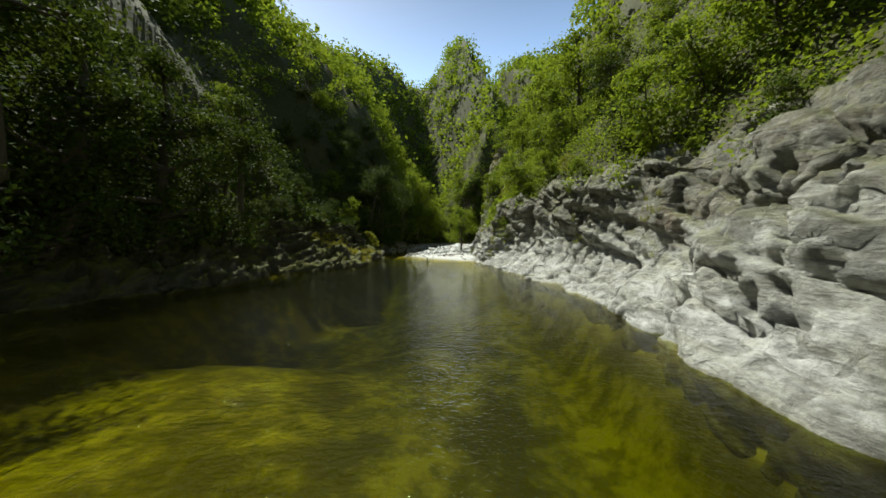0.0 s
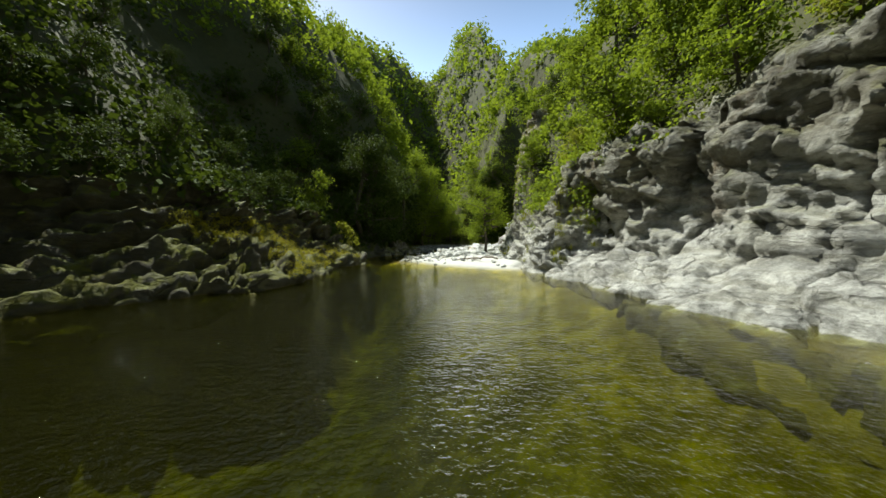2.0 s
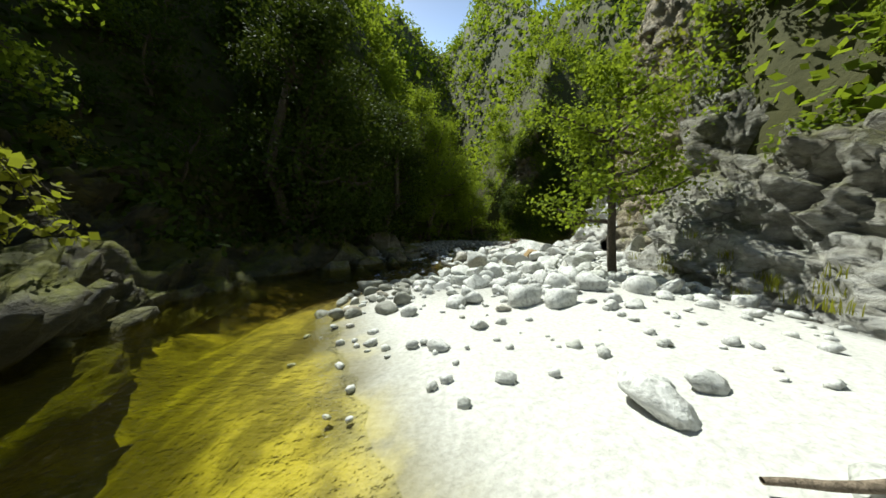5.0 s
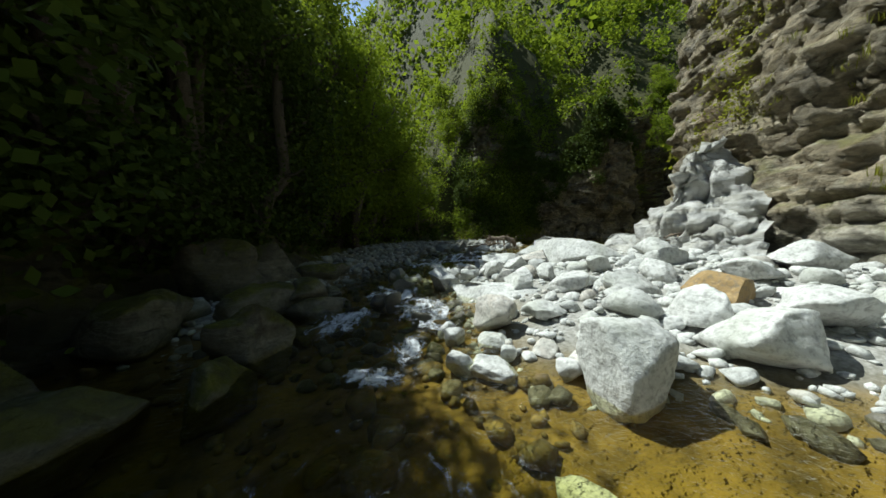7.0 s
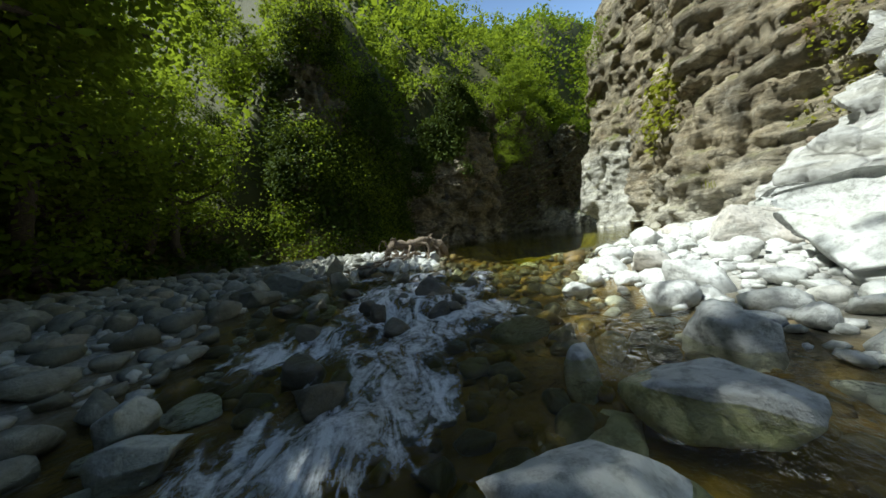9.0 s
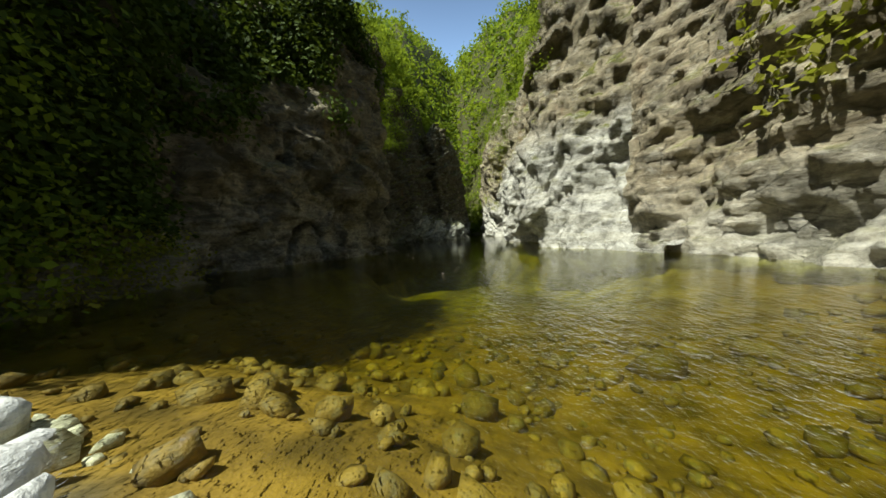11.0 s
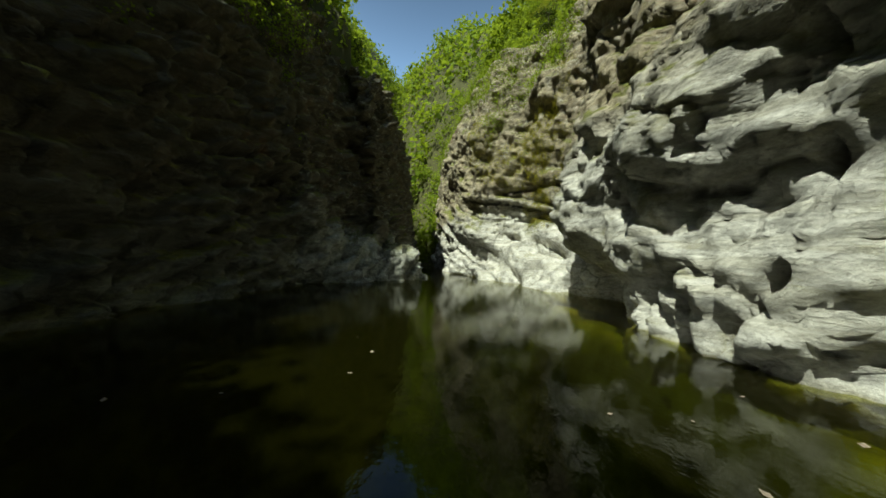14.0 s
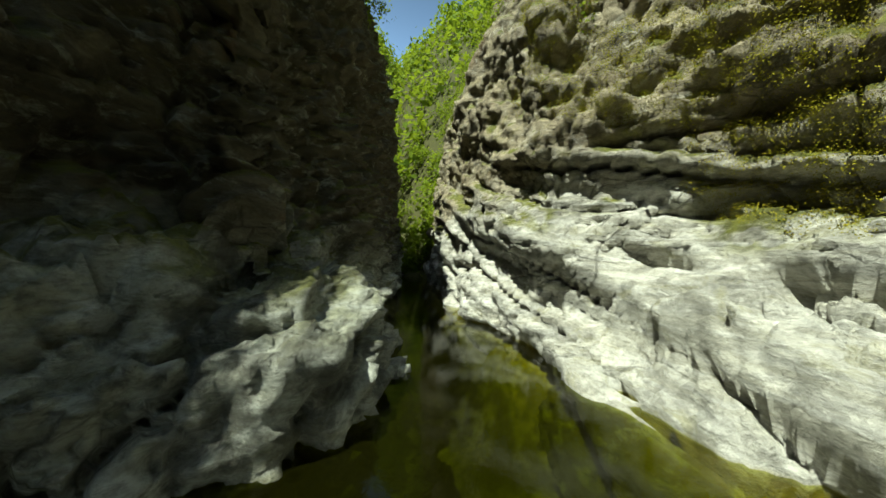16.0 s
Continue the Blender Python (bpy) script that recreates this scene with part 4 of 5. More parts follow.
def stone_shape(seed, subdiv, planes=10, rough=0.10, low=0.42, high=0.78, keen=0.93):
    """A worn stone of about unit size: a ball cut by planes, the cuts rounded, with a lumpy skin."""
    rnd = np.random.RandomState(seed)
    bm = bmesh.new()
    bmesh.ops.create_icosphere(bm, subdivisions=subdiv, radius=1.0)
    p = np.array([v.co[:] for v in bm.verts])
    f = np.array([[v.index for v in face.verts] for face in bm.faces])
    bm.free()
    for _ in range(planes):
        n = rnd.normal(size=3)
        n /= np.linalg.norm(n)
        over = np.maximum(p @ n - rnd.uniform(low, high), 0)
        p = p - n * over[:, None] * keen
    p = p * (1 + rough * fbm(p * 1.5 + seed, 3, seed)[:, None] * 3.2 + (0.16 * fbm(p * 4 + seed, 4, seed + 1, 0.6) - 0.05 * np.exp(-(fbm(p * 1.6 + seed, 3, seed + 4) / 0.02) ** 2))[:, None])
    grainway = rnd.normal(size=3)
    p = p * (1 + 0.008 * np.sin((p @ grainway) * 9 + 3 * fbm(p * 2, 2, seed + 2)) * (subdiv > 3))[:, None]
    p /= np.abs(p).max(0)
    return p, f


BIG = [mesh_from("boulder", *stone_shape(100 + k, 4, 15 + k % 5, 0.07), STONE) for k in range(10)]
SPLIT = [mesh_from("boulder_split", *stone_shape(180 + k, 5, 9, 0.05, 0.22, 0.55, 0.985), STONE_SHADE) for k in range(3)]
SLAB_STONE = [mesh_from("rock_slab_block", *stone_shape(190 + k, 5, 13, 0.05, 0.30, 0.62, 0.96), STONE) for k in range(4)]
GREY = [mesh_from("stone_grey", *stone_shape(250 + k, 3, 9, 0.08), STONE_SHADE) for k in range(6)]
BIG_GREY = [mesh_from("boulder_grey", *stone_shape(150 + k, 4, 15, 0.08), STONE_SHADE) for k in range(5)]
SMALL = [mesh_from("stone", *stone_shape(200 + k, 3, 9, 0.08), STONE) for k in range(10)]
WET = [mesh_from("stone_damp", *stone_shape(300 + k, 3, 9, 0.08), STONE_WET) for k in range(6)]
rng = np.random.RandomState(7)


def land(x, y):
    return float(terrain(np.array([x]), np.array([y]))[0][0])


def boulder(x, y, w, h, d=None, turn=None, label="pale limestone boulder on the gravel bar", kind=None, sink=0.22, tip=0.12, name="boulder", group="boulders on the gravel bar", base=None):
    """One stone: width w, height h, depth d; it stands a little sunk into the ground."""
    d = d or w * rng.uniform(0.7, 1.0)
    full = h / (1 - sink)
    z = (land(x, y) if base is None else base) + h - full / 2
    turn = rng.uniform(0, 6.28) if turn is None else turn
    meshes = BIG if kind is None else kind
    ob = new(name, meshes[rng.randint(len(meshes))])
    ob.matrix_world = Matrix.LocRotScale((x, y, z), Euler((rng.uniform(-tip, tip), rng.uniform(-tip, tip), turn)), (w / 2, d / 2, full / 2))
    return tagged(ob, label, "boulder" if w > 0.3 else "stone", group)


TAKEN = []


def row(rows, push=(0.0, 0.3), **more):
    for x, y, w, h in rows:
        TAKEN.append((x, y, w * 0.5))
        here = dict(more)
        if here.get("kind") is WET:
            here["base"] = float(water_level(x, y)) - 0.25 * h
        boulder(x + w * push[0], y + w * push[1], w * 1.05, h, **here)


# beside the lower riffle
row([(-1.17, 37.2, 1.15, 0.68)], label="big grey limestone boulder standing in the shallow pool", d=0.9)
row([(-1.7, 38.9, 0.8, 0.5), (0.45, 37.1, 1.1, 0.46), (0.4, 37.9, 0.65, 0.4), (-2.15, 37.9, 0.55, 0.26), (-2.4, 38.1, 0.34, 0.22), (-2.32, 38.8, 0.33, 0.26), (-2.38, 39.15, 0.3, 0.23), (-1.04, 38.7, 0.58, 0.26),
     (-0.16, 39.5, 0.7, 0.33), (-1.9, 38.5, 0.39, 0.15), (0.5, 36.5, 0.45, 0.3), (3.0, 37.0, 0.9, 0.4), (3.9, 38.6, 1.0, 0.5), (1.5, 37.3, 0.9, 0.42), (0.6, 39.0, 0.6, 0.36), (1.6, 39.4, 0.7, 0.36), (2.5, 38.6, 0.8, 0.4), (-0.6, 40.9, 0.6, 0.3)])
row([(1.4, 38.2, 0.9, 0.42)], label="rust-stained ochre boulder among white stones", kind=[mesh_from("boulder_ochre", *stone_shape(170, 4, 15, 0.08), STONE_OCHRE)])
row([(-0.8, 33.3, 0.66, 0.42), (-1.7, 33.5, 0.62, 0.34), (-2.15, 33.35, 0.5, 0.3), (-1.35, 33.2, 0.5, 0.3), (-0.3, 34.3, 0.6, 0.34), (-1.2, 34.6, 0.5, 0.3), (0.5, 35.2, 0.7, 0.36), (-0.5, 35.1, 0.6, 0.34), (-2.5, 33.6, 0.26, 0.3), (-2.1, 34.15, 0.54, 0.27), (-1.75, 33.95, 0.4, 0.28), (-2.2, 34.8, 0.68, 0.28), (-2.2, 33.8, 0.33, 0.2),
     (-2.1, 36.1, 0.95, 0.18), (0.85, 34.5, 0.62, 0.33), (1.3, 34.25, 0.42, 0.33), (0.25, 33.7, 0.8, 0.38), (1.2, 35.3, 0.9, 0.4), (2.2, 35.6, 0.8, 0.42)])
boulder(4.5, 36.6, 0.9, 1.6, 0.8, 0.3, "tall leaning grey rock slab above the stones", sink=0.15, tip=0.05, name="rock_slab")
boulder(-0.4, 27.6, 0.5, 0.2, label="grey stone on white sand")
# the middle of the bar
row([(-1.8, 41.75, 0.62, 0.62)], label="knobbly pale boulder at the water's edge", kind=SLAB_STONE, d=1.15, turn=0.35, push=(0, 0), tip=0.2)
row([(2.3, 42.9, 3.1, 0.85)], label="long flat-topped limestone boulder", kind=SLAB_STONE, d=1.4, turn=-1.2, tip=0.04, push=(0, 0))
row([(-0.7, 40.2, 0.65, 0.42), (0.1, 40.7, 0.5, 0.36), (-0.5, 42.0, 0.7, 0.4), (0.5, 41.6, 0.55, 0.34), (1.3, 40.6, 0.6, 0.36), (2.5, 40.2, 0.7, 0.36), (3.4, 41.2, 0.9, 0.45)])
row([(-0.9, 40.4, 2.2, 0.32)], label="flat white rock slab washed by the stream", kind=SLAB_STONE, d=1.4, turn=-0.55, tip=0.02, push=(0, 0), sink=0.5)
row([(-2.92, 44.22, 0.67, 0.36), (-3.02, 43.9, 0.26, 0.18), (-3.7, 45.4, 0.34, 0.2)], push=(0.15, 0.2), label="dark moss-stained boulder beside the stream", kind=BIG_GREY)
row([(-2.68, 43.6, 0.25, 0.34), (-2.38, 43.87, 0.4, 0.24), (-2.33, 43.6, 0.28, 0.28), (-2.5, 43.25, 0.6, 0.24), (-2.15, 43.42, 0.26, 0.12), (-2.1, 43.0, 0.34, 0.14), (-1.76, 43.37, 0.26, 0.22), (-1.48, 44.26, 0.6, 0.24),
     (-1.5, 43.6, 0.4, 0.3), (-1.63, 44.06, 0.27, 0.23), (-1.49, 43.9, 0.26, 0.15), (-1.5, 43.28, 0.32, 0.22), (-1.64, 43.17, 0.18, 0.12), (-1.2, 43.9, 0.4, 0.28), (-1.0, 43.4, 0.4, 0.26)], push=(0.2, 0.15), label="water-worn pale boulder beside the stream")
row([(-1.8, 42.75, 0.5, 0.36), (-1.45, 43.02, 0.46, 0.36), (-1.05, 42.85, 0.38, 0.26), (-1.0, 42.55, 0.42, 0.22), (-0.6, 42.7, 0.5, 0.3), (-1.3, 42.3, 0.5, 0.3)], push=(0.25, 0.1), label="big white blocky boulder in the sun")
row([(-0.25, 43.2, 1.3, 0.4), (0.6, 42.6, 1.1, 0.45), (-0.2, 42.2, 0.9, 0.4)], push=(0.3, 0.1), label="broad white rock slab in the sun", d=0.95, tip=0.05, kind=SLAB_STONE)
row([(1.5, 43.5, 1.2, 0.5), (3.2, 44.0, 1.3, 0.55), (4.9, 43.2, 1.5, 0.7)], label="broad pale rock ledge block", d=1.2, tip=0.05, kind=SLAB_STONE)
row([(-1.35, 45.0, 0.7, 0.36), (-0.55, 44.7, 0.75, 0.24), (0.05, 44.7, 0.45, 0.38), (1.2, 44.8, 0.5, 0.28), (-0.55, 45.4, 0.26, 0.25), (-0.85, 45.15, 0.36, 0.12), (0.1, 46.1, 0.45, 0.26), (1.2, 45.85, 0.42, 0.2), (2.0, 45.2, 0.5, 0.25)])
# across the stream and by the driftwood
row([(-0.1, 50.2, 1.2, 0.62)], label="angular split boulder on the far bank", d=0.75, turn=-0.6, kind=SPLIT, push=(0, 0))
row([(1.2, 51.3, 0.75, 0.55)], label="angular grey boulder beside the driftwood", d=0.6, kind=SPLIT)
row([(-2.25, 46.8, 0.4, 0.17), (-2.3, 47.2, 0.32, 0.22), (-2.0, 47.2, 0.43, 0.14), (-0.55, 48.5, 0.4, 0.2), (1.89, 49.35, 0.26, 0.2), (1.67, 48.85, 0.21, 0.17), (1.97, 48.3, 0.22, 0.14), (3.5, 47.5, 0.38, 0.14),
     (1.15, 50.5, 0.22, 0.14), (2.05, 49.1, 0.2, 0.13), (1.67, 49.4, 0.15, 0.12), (1.4, 49.3, 0.25, 0.12), (2.5, 51.8, 0.42, 0.24), (2.3, 51.1, 0.33, 0.18), (4.5, 47.2, 0.4, 0.14), (5.2, 47.6, 0.3, 0.12)],
    label="rounded pale stone on wet gravel", group="stones by the driftwood")
row([(-3.3, 40.6, 0.42, 0.3), (-3.05, 40.5, 0.34, 0.34), (-2.8, 41.8, 0.6, 0.32), (0.35, 47.3, 0.36, 0.2), (-3.0, 43.4, 0.3, 0.26), (-2.6, 45.2, 0.4, 0.2), (-1.6, 46.4, 0.35, 0.18), (-0.6, 47.0, 0.35, 0.2), (1.25, 50.1, 0.26, 0.16), (-0.1, 46.9, 0.3, 0.16), (-2.6, 39.6, 0.4, 0.2)],
    label="dark wet boulder in the white water", kind=WET, group="wet stones in the riffle")

row([(0.34, 47.35, 0.5, 0.3), (0.02, 47.6, 0.2, 0.13), (-0.08, 47.35, 0.15, 0.12), (-0.39, 47.75, 0.2, 0.14), (-0.47, 47.45, 0.26, 0.2), (-0.81, 48.2, 0.2, 0.13), (-0.63, 48.4, 0.26, 0.13), (-0.9, 48.6, 0.34, 0.17), (0.33, 47.0, 0.22, 0.13),
     (0.04, 46.85, 0.22, 0.12), (0.75, 47.75, 0.34, 0.2), (0.6, 48.25, 0.3, 0.18), (-1.1, 47.6, 0.3, 0.16), (-1.5, 46.9, 0.34, 0.18), (0.95, 47.25, 0.24, 0.13), (1.1, 48.0, 0.28, 0.15), (-0.2, 48.35, 0.24, 0.16)],
    label="black wet boulder splashed by the cascade", kind=WET, group="wet stones in the riffle", tip=0.3)
row([(-0.16, 47.95, 0.36, 0.26), (0.36, 48.4, 0.34, 0.18), (0.03, 48.25, 0.16, 0.18), (-0.4, 48.75, 0.42, 0.24), (0.15, 48.85, 0.28, 0.16), (-0.65, 49.1, 0.24, 0.12), (-0.95, 49.5, 0.48, 0.22), (0.5, 49.9, 0.42, 0.4), (-0.85, 49.9, 0.6, 0.32)],
    label="angular stone greyed for shade beside the cascade", group="stones by the driftwood", tip=0.3, kind=BIG_GREY)

# mossy blocks along the shaded side
MOSSY = [mesh_from("mossy_boulder", *stone_shape(600 + k, 4, 14, 0.14), ROCK_STREAM) for k in range(5)]
row([(-6.2, 42.8, 1.7, 1.1), (-4.7, 41.1, 0.95, 0.62), (-4.42, 40.5, 1.0, 0.45), (-5.4, 40.6, 1.3, 0.85), (-4.95, 39.8, 0.75, 0.46), (-4.75, 38.1, 0.8, 0.6), (-6.5, 39.6, 1.4, 0.95), (-4.75, 38.9, 1.0, 0.75), (-5.7, 37.5, 1.4, 0.9),
     (-4.9, 36.9, 0.8, 0.5), (-6.2, 35.5, 1.4, 0.8), (-5.5, 36.2, 0.9, 0.5), (-6.6, 37.2, 1.6, 1.2), (-5.0, 43.6, 1.1, 0.6), (-6.6, 41.6, 1.5, 1.2), (-4.4, 39.7, 0.4, 0.25), (-4.3, 41.8, 0.5, 0.3), (-4.6, 44.6, 0.9, 0.5)],
    label="dark mossy boulder under the trees", kind=MOSSY, group="mossy boulders on the shaded bank")

# the stones between, near ones one by one, the rest joined
spots = []
tries = rng.uniform((-6.5, 24.0), (8.0, 55.5), (52000, 2))
tz, _, _, td = terrain(tries[:, 0], tries[:, 1])
t_bar = np.maximum(signed(tries[:, 0], tries[:, 1], BAR_RIGHT), signed(tries[:, 0], tries[:, 1], BAR_LEFT))
grid_cells = {}
for (x, y), z, d, b in zip(tries, tz, td, t_bar):
    q = (x + 3.0) * 0.5 + (y - 38.0) * 0.866
    dry = b > -0.1
    if d < 0.0 or (not dry and (q < 0 or q > 13 or rng.rand() > 0.2)):
        continue
    if y < 31.5 and b > -0.1 and rng.rand() > 0.003 + 0.10 * max(0, y - 29.0) / 2.5:
        continue
    r = min(0.34, 0.085 + 0.125 * rng.gamma(1.6, 0.62))
    if y < 30:
        r = min(r, 0.14)
    if not dry:
        r = min(r, 0.13)
    if y > 47 and dry:
        r = min(r, 0.2)
    cx, cy = int(math.floor(x / 0.7)), int(math.floor(y / 0.7))
    ok = all((x - a) ** 2 + (y - c) ** 2 > (0.74 * (r + s)) ** 2 for i in (-1, 0, 1) for j in (-1, 0, 1) for a, c, s in grid_cells.get((cx + i, cy + j), ()))
    if not ok or any((x - a) ** 2 + (y - c) ** 2 < (0.8 * (r + s)) ** 2 for a, c, s in TAKEN):
        continue
    grid_cells.setdefault((cx, cy), []).append((x, y, r))
    spots.append((x, y, z, r, dry))


def near_line(s):
    """How near a stone lies to the stream's middle, for its size."""
    line = [(-2.5, 33), (-2.6, 37), (-2.6, 41), (-1.8, 45), (0.8, 48.5), (3, 50)]
    d, _ = line_distance(np.array([s[0]]), np.array([s[1]]), line)
    return float(d[0]) / (0.25 + s[3] * 3)



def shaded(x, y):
    """True on the far bank, under the trees, where stones take the shade tone."""
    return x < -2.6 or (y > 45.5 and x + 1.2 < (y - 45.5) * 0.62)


spots.sort(key=near_line)
for x, y, z, r, dry in spots[:300]:
    far_side = shaded(x, y)
    lab = ("rounded stone greyed for shade on the shaded bank" if far_side else "white rounded river stone on the gravel") if dry else "dark wet stone in the stream bed"
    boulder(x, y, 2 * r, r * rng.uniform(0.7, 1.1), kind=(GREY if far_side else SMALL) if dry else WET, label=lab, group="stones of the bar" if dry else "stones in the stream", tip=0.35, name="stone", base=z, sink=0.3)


def joined(name, rows, shapes, material, label):
    """Many small stones in one mesh."""
    vs, fs, off = [], [], 0
    for x, y, z, r, dry in rows:
        p, f = shapes[rng.randint(len(shapes))]
        a = rng.uniform(0, 6.28)
        hgt = r * rng.uniform(0.45, 0.75)
        m = np.array(Euler((rng.uniform(-0.4, 0.4), rng.uniform(-0.4, 0.4), a)).to_matrix())
        q = (p * (r, r * rng.uniform(0.65, 1.0), hgt)) @ m.T + (x, y, z + hgt * 0.35)
        vs.append(q)
        fs.append(f + off)
        off += len(p)
    me = mesh_from(name, np.concatenate(vs), np.concatenate(fs), material)
    return tagged(new(name, me), label, "stones", kind="stuff")


ROUGHS = [stone_shape(400 + k, 2, 8, 0.08) for k in range(10)]
joined("river_stones", [s for s in spots[300:] if s[4] and not shaded(s[0], s[1])], ROUGHS, STONE, "white river stones lying close on the gravel bar")
joined("shaded_stones", [s for s in spots[300:] if s[4] and shaded(s[0], s[1])], ROUGHS, STONE_SHADE, "stones greyed for shade lying close on the shaded bank")
joined("stream_bed_stones", [s for s in spots[300:] if not s[4]], ROUGHS, STONE_WET, "dark wet stones under the running water")
peb = rng.uniform((-6.5, 27.5), (8.0, 55.5), (15000, 2))
pz, _, _, pd = terrain(peb[:, 0], peb[:, 1])
pb = np.maximum(signed(peb[:, 0], peb[:, 1], BAR_RIGHT), signed(peb[:, 0], peb[:, 1], BAR_LEFT))
keep = (pd > 0) & (pb > -0.3) & (rng.rand(len(peb)) < np.where(peb[:, 1] < 32, 0.15, 0.8))
PEBBLE = [stone_shape(500 + k, 1, 5, 0.05) for k in range(6)]
joined("pebbles", [(x, y, z, rng.uniform(0.025, 0.09), True) for (x, y), z, k in zip(peb, pz, keep) if k], PEBBLE, STONE, "small white pebbles between the stones")
bedp = rng.uniform((-7, 32), (13, 56), (9000, 2))
bz, _, _, bd = terrain(bedp[:, 0], bedp[:, 1])
bb = np.maximum(signed(bedp[:, 0], bedp[:, 1], BAR_RIGHT), signed(bedp[:, 0], bedp[:, 1], BAR_LEFT))
joined("bed_stones", [(x, y, z, 0.03 + 0.055 * rng.gamma(1.2, 0.6), False) for (x, y), z, d, b in zip(bedp, bz, bd, bb) if d > 0.2 and b < -0.1 and y > 37 and x < 9.5], PEBBLE, STONE_BED, "algae-stained stones on the river bed")


# ---- trees and growth ----
def leaves(centres, per, radius, size, seed, up=0.35):
    """Leaf blades scattered in clumps round the centres: one diamond-shaped blade each, folded along its middle."""
    r = np.random.RandomState(seed)
    n = len(centres) * per
    c = np.repeat(np.asarray(centres, float), per, 0)
    rad = np.repeat(np.broadcast_to(radius, len(centres)), per)
    off = r.normal(size=(n, 3)) * (0.55, 0.55, 0.42) * rad[:, None]
    pos = c + off
    nor = r.normal(size=(n, 3)) + np.array([0, 0, up * 3]) + 0.8 * off / (rad[:, None] + 1e-6)
    nor /= np.linalg.norm(nor, axis=1)[:, None]
    t = np.cross(nor, r.normal(size=(n, 3)))
    t /= np.linalg.norm(t, axis=1)[:, None] + 1e-9
    b = np.cross(nor, t)
    ln = size * r.uniform(0.6, 1.35, n)[:, None]
    wd = ln * r.uniform(0.26, 0.42, n)[:, None]
    v = np.stack([pos - t * ln * 0.5, pos + b * wd - nor * ln * 0.08, pos + t * ln * 0.5 - nor * ln * 0.12, pos - b * wd - nor * ln * 0.08], 1)
    return v.reshape(-1, 3), np.arange(4 * n).reshape(-1, 4)


def tube(path, radii, sides=7, rough=0.0):
    """A bent round limb along path."""
    path = np.asarray(path, float)
    radii = np.interp(np.linspace(0, 1, len(path)), np.linspace(0, 1, len(radii)), radii)
    if rough:
        radii = radii * (1 + rough * np.random.RandomState(len(path) * 7 + sides).normal(size=len(path)))
    tan = np.gradient(path, axis=0)
    tan /= np.linalg.norm(tan, axis=1)[:, None] + 1e-9
    ref = np.array([0.3, 0.9, 0.2])
    a = np.cross(tan, ref)
    a /= np.linalg.norm(a, axis=1)[:, None] + 1e-9
    b = np.cross(tan, a)
    ang = np.linspace(0, 2 * np.pi, sides, endpoint=False)
    v = path[:, None, :] + radii[:, None, None] * (a[:, None, :] * np.cos(ang)[None, :, None] + b[:, None, :] * np.sin(ang)[None, :, None])
    f = []
    for i in range(len(path) - 1):
        for j in range(sides):
            k = (j + 1) % sides
            f.append((i * sides + j, i * sides + k, (i + 1) * sides + k, (i + 1) * sides + j))
    return v.reshape(-1, 3), np.array(f)


def limbs(pieces):
    vs, fs, off = [], [], 0
    for v, f in pieces:
        vs.append(v)
        fs.append(f + off)
        off += len(v)
    return np.concatenate(vs), np.concatenate(fs)


def bend(a, b, seed, wob=0.12, n=7):
    r = np.random.RandomState(seed)
    a, b = np.asarray(a, float), np.asarray(b, float)
    t = np.linspace(0, 1, n)[:, None]
    return a + (b - a) * t + np.sin(np.pi * t) * r.normal(size=3) * wob * np.linalg.norm(b - a) + r.normal(size=(n, 3)) * 0.02 * np.linalg.norm(b - a)


def make_tree(seed, height, spread_, leaf, size, count, label, name="tree", low=0.22):
    """A broadleaf tree: tapered trunk, limbs, and a crown of clumps of leaves with gaps."""
    r = np.random.RandomState(seed)
    top = np.array([r.normal() * 0.25, r.normal() * 0.25, height * 0.86])
    pieces = [tube(bend((0, 0, -0.6), top, seed, 0.06, 9), [0.022 * height, 0.017 * height, 0.005 * height])]
    centres, rads = [], []
    for k in range(15):
        h = r.uniform(low, 0.92)
        base = top * h
        out = spread_ * (1.0 - 0.55 * abs(h - 0.5) * 1.6) * r.uniform(0.6, 1.1)
        a = k * 2.4 + r.normal() * 0.4
        tip = base + np.array([math.cos(a) * out, math.sin(a) * out, out * r.uniform(0.1, 0.5)])
        path = bend(base, tip, seed + k, 0.1, 5)
        pieces.append(tube(path, [0.012 * height, 0.003 * height], 4))
        for s in (0.5, 0.78, 1.0):
            centres.append(base + (tip - base) * s + r.normal(size=3) * 0.12 * spread_)
            rads.append(spread_ * r.uniform(0.2, 0.38))
    for k in range(6):
        centres.append(top + r.normal(size=3) * 0.16 * spread_)
        rads.append(spread_ * r.uniform(0.2, 0.32))
    tree = new(name)
    part("trunk", mesh_from("trunk", *limbs(pieces), BARK), tree)
    v, f = leaves(centres, count // len(centres), np.array(rads), size, seed + 5)
    part("crown", mesh_from("crown", v, f, leaf, False), tree)
    return tagged(tree, label, "tree", "trees on the slopes")


KINDS = [make_tree(901, 4.6, 1.9, LEAF, 0.20, 2900, "leafy green broadleaf tree on the steep slope"),
         make_tree(902, 5.4, 2.1, LEAF, 0.20, 3100, "tall leafy tree on the steep slope"),
         make_tree(903, 3.6, 1.9, LEAF, 0.17, 2900, "bushy light-green shrub tree on the slope"),
         make_tree(904, 5.0, 2.0, LEAF_SHADE, 0.19, 2500, "green tree with shade-toned leaves on the shaded slope"),
         make_tree(905, 2.8, 1.6, LEAF_YELLOW, 0.20, 1100, "dry yellowish bush on the bank")]
first = {}
placed = []
rng = np.random.RandomState(19)
cand = rng.uniform((-42, -3), (75, 92), (60000, 2))
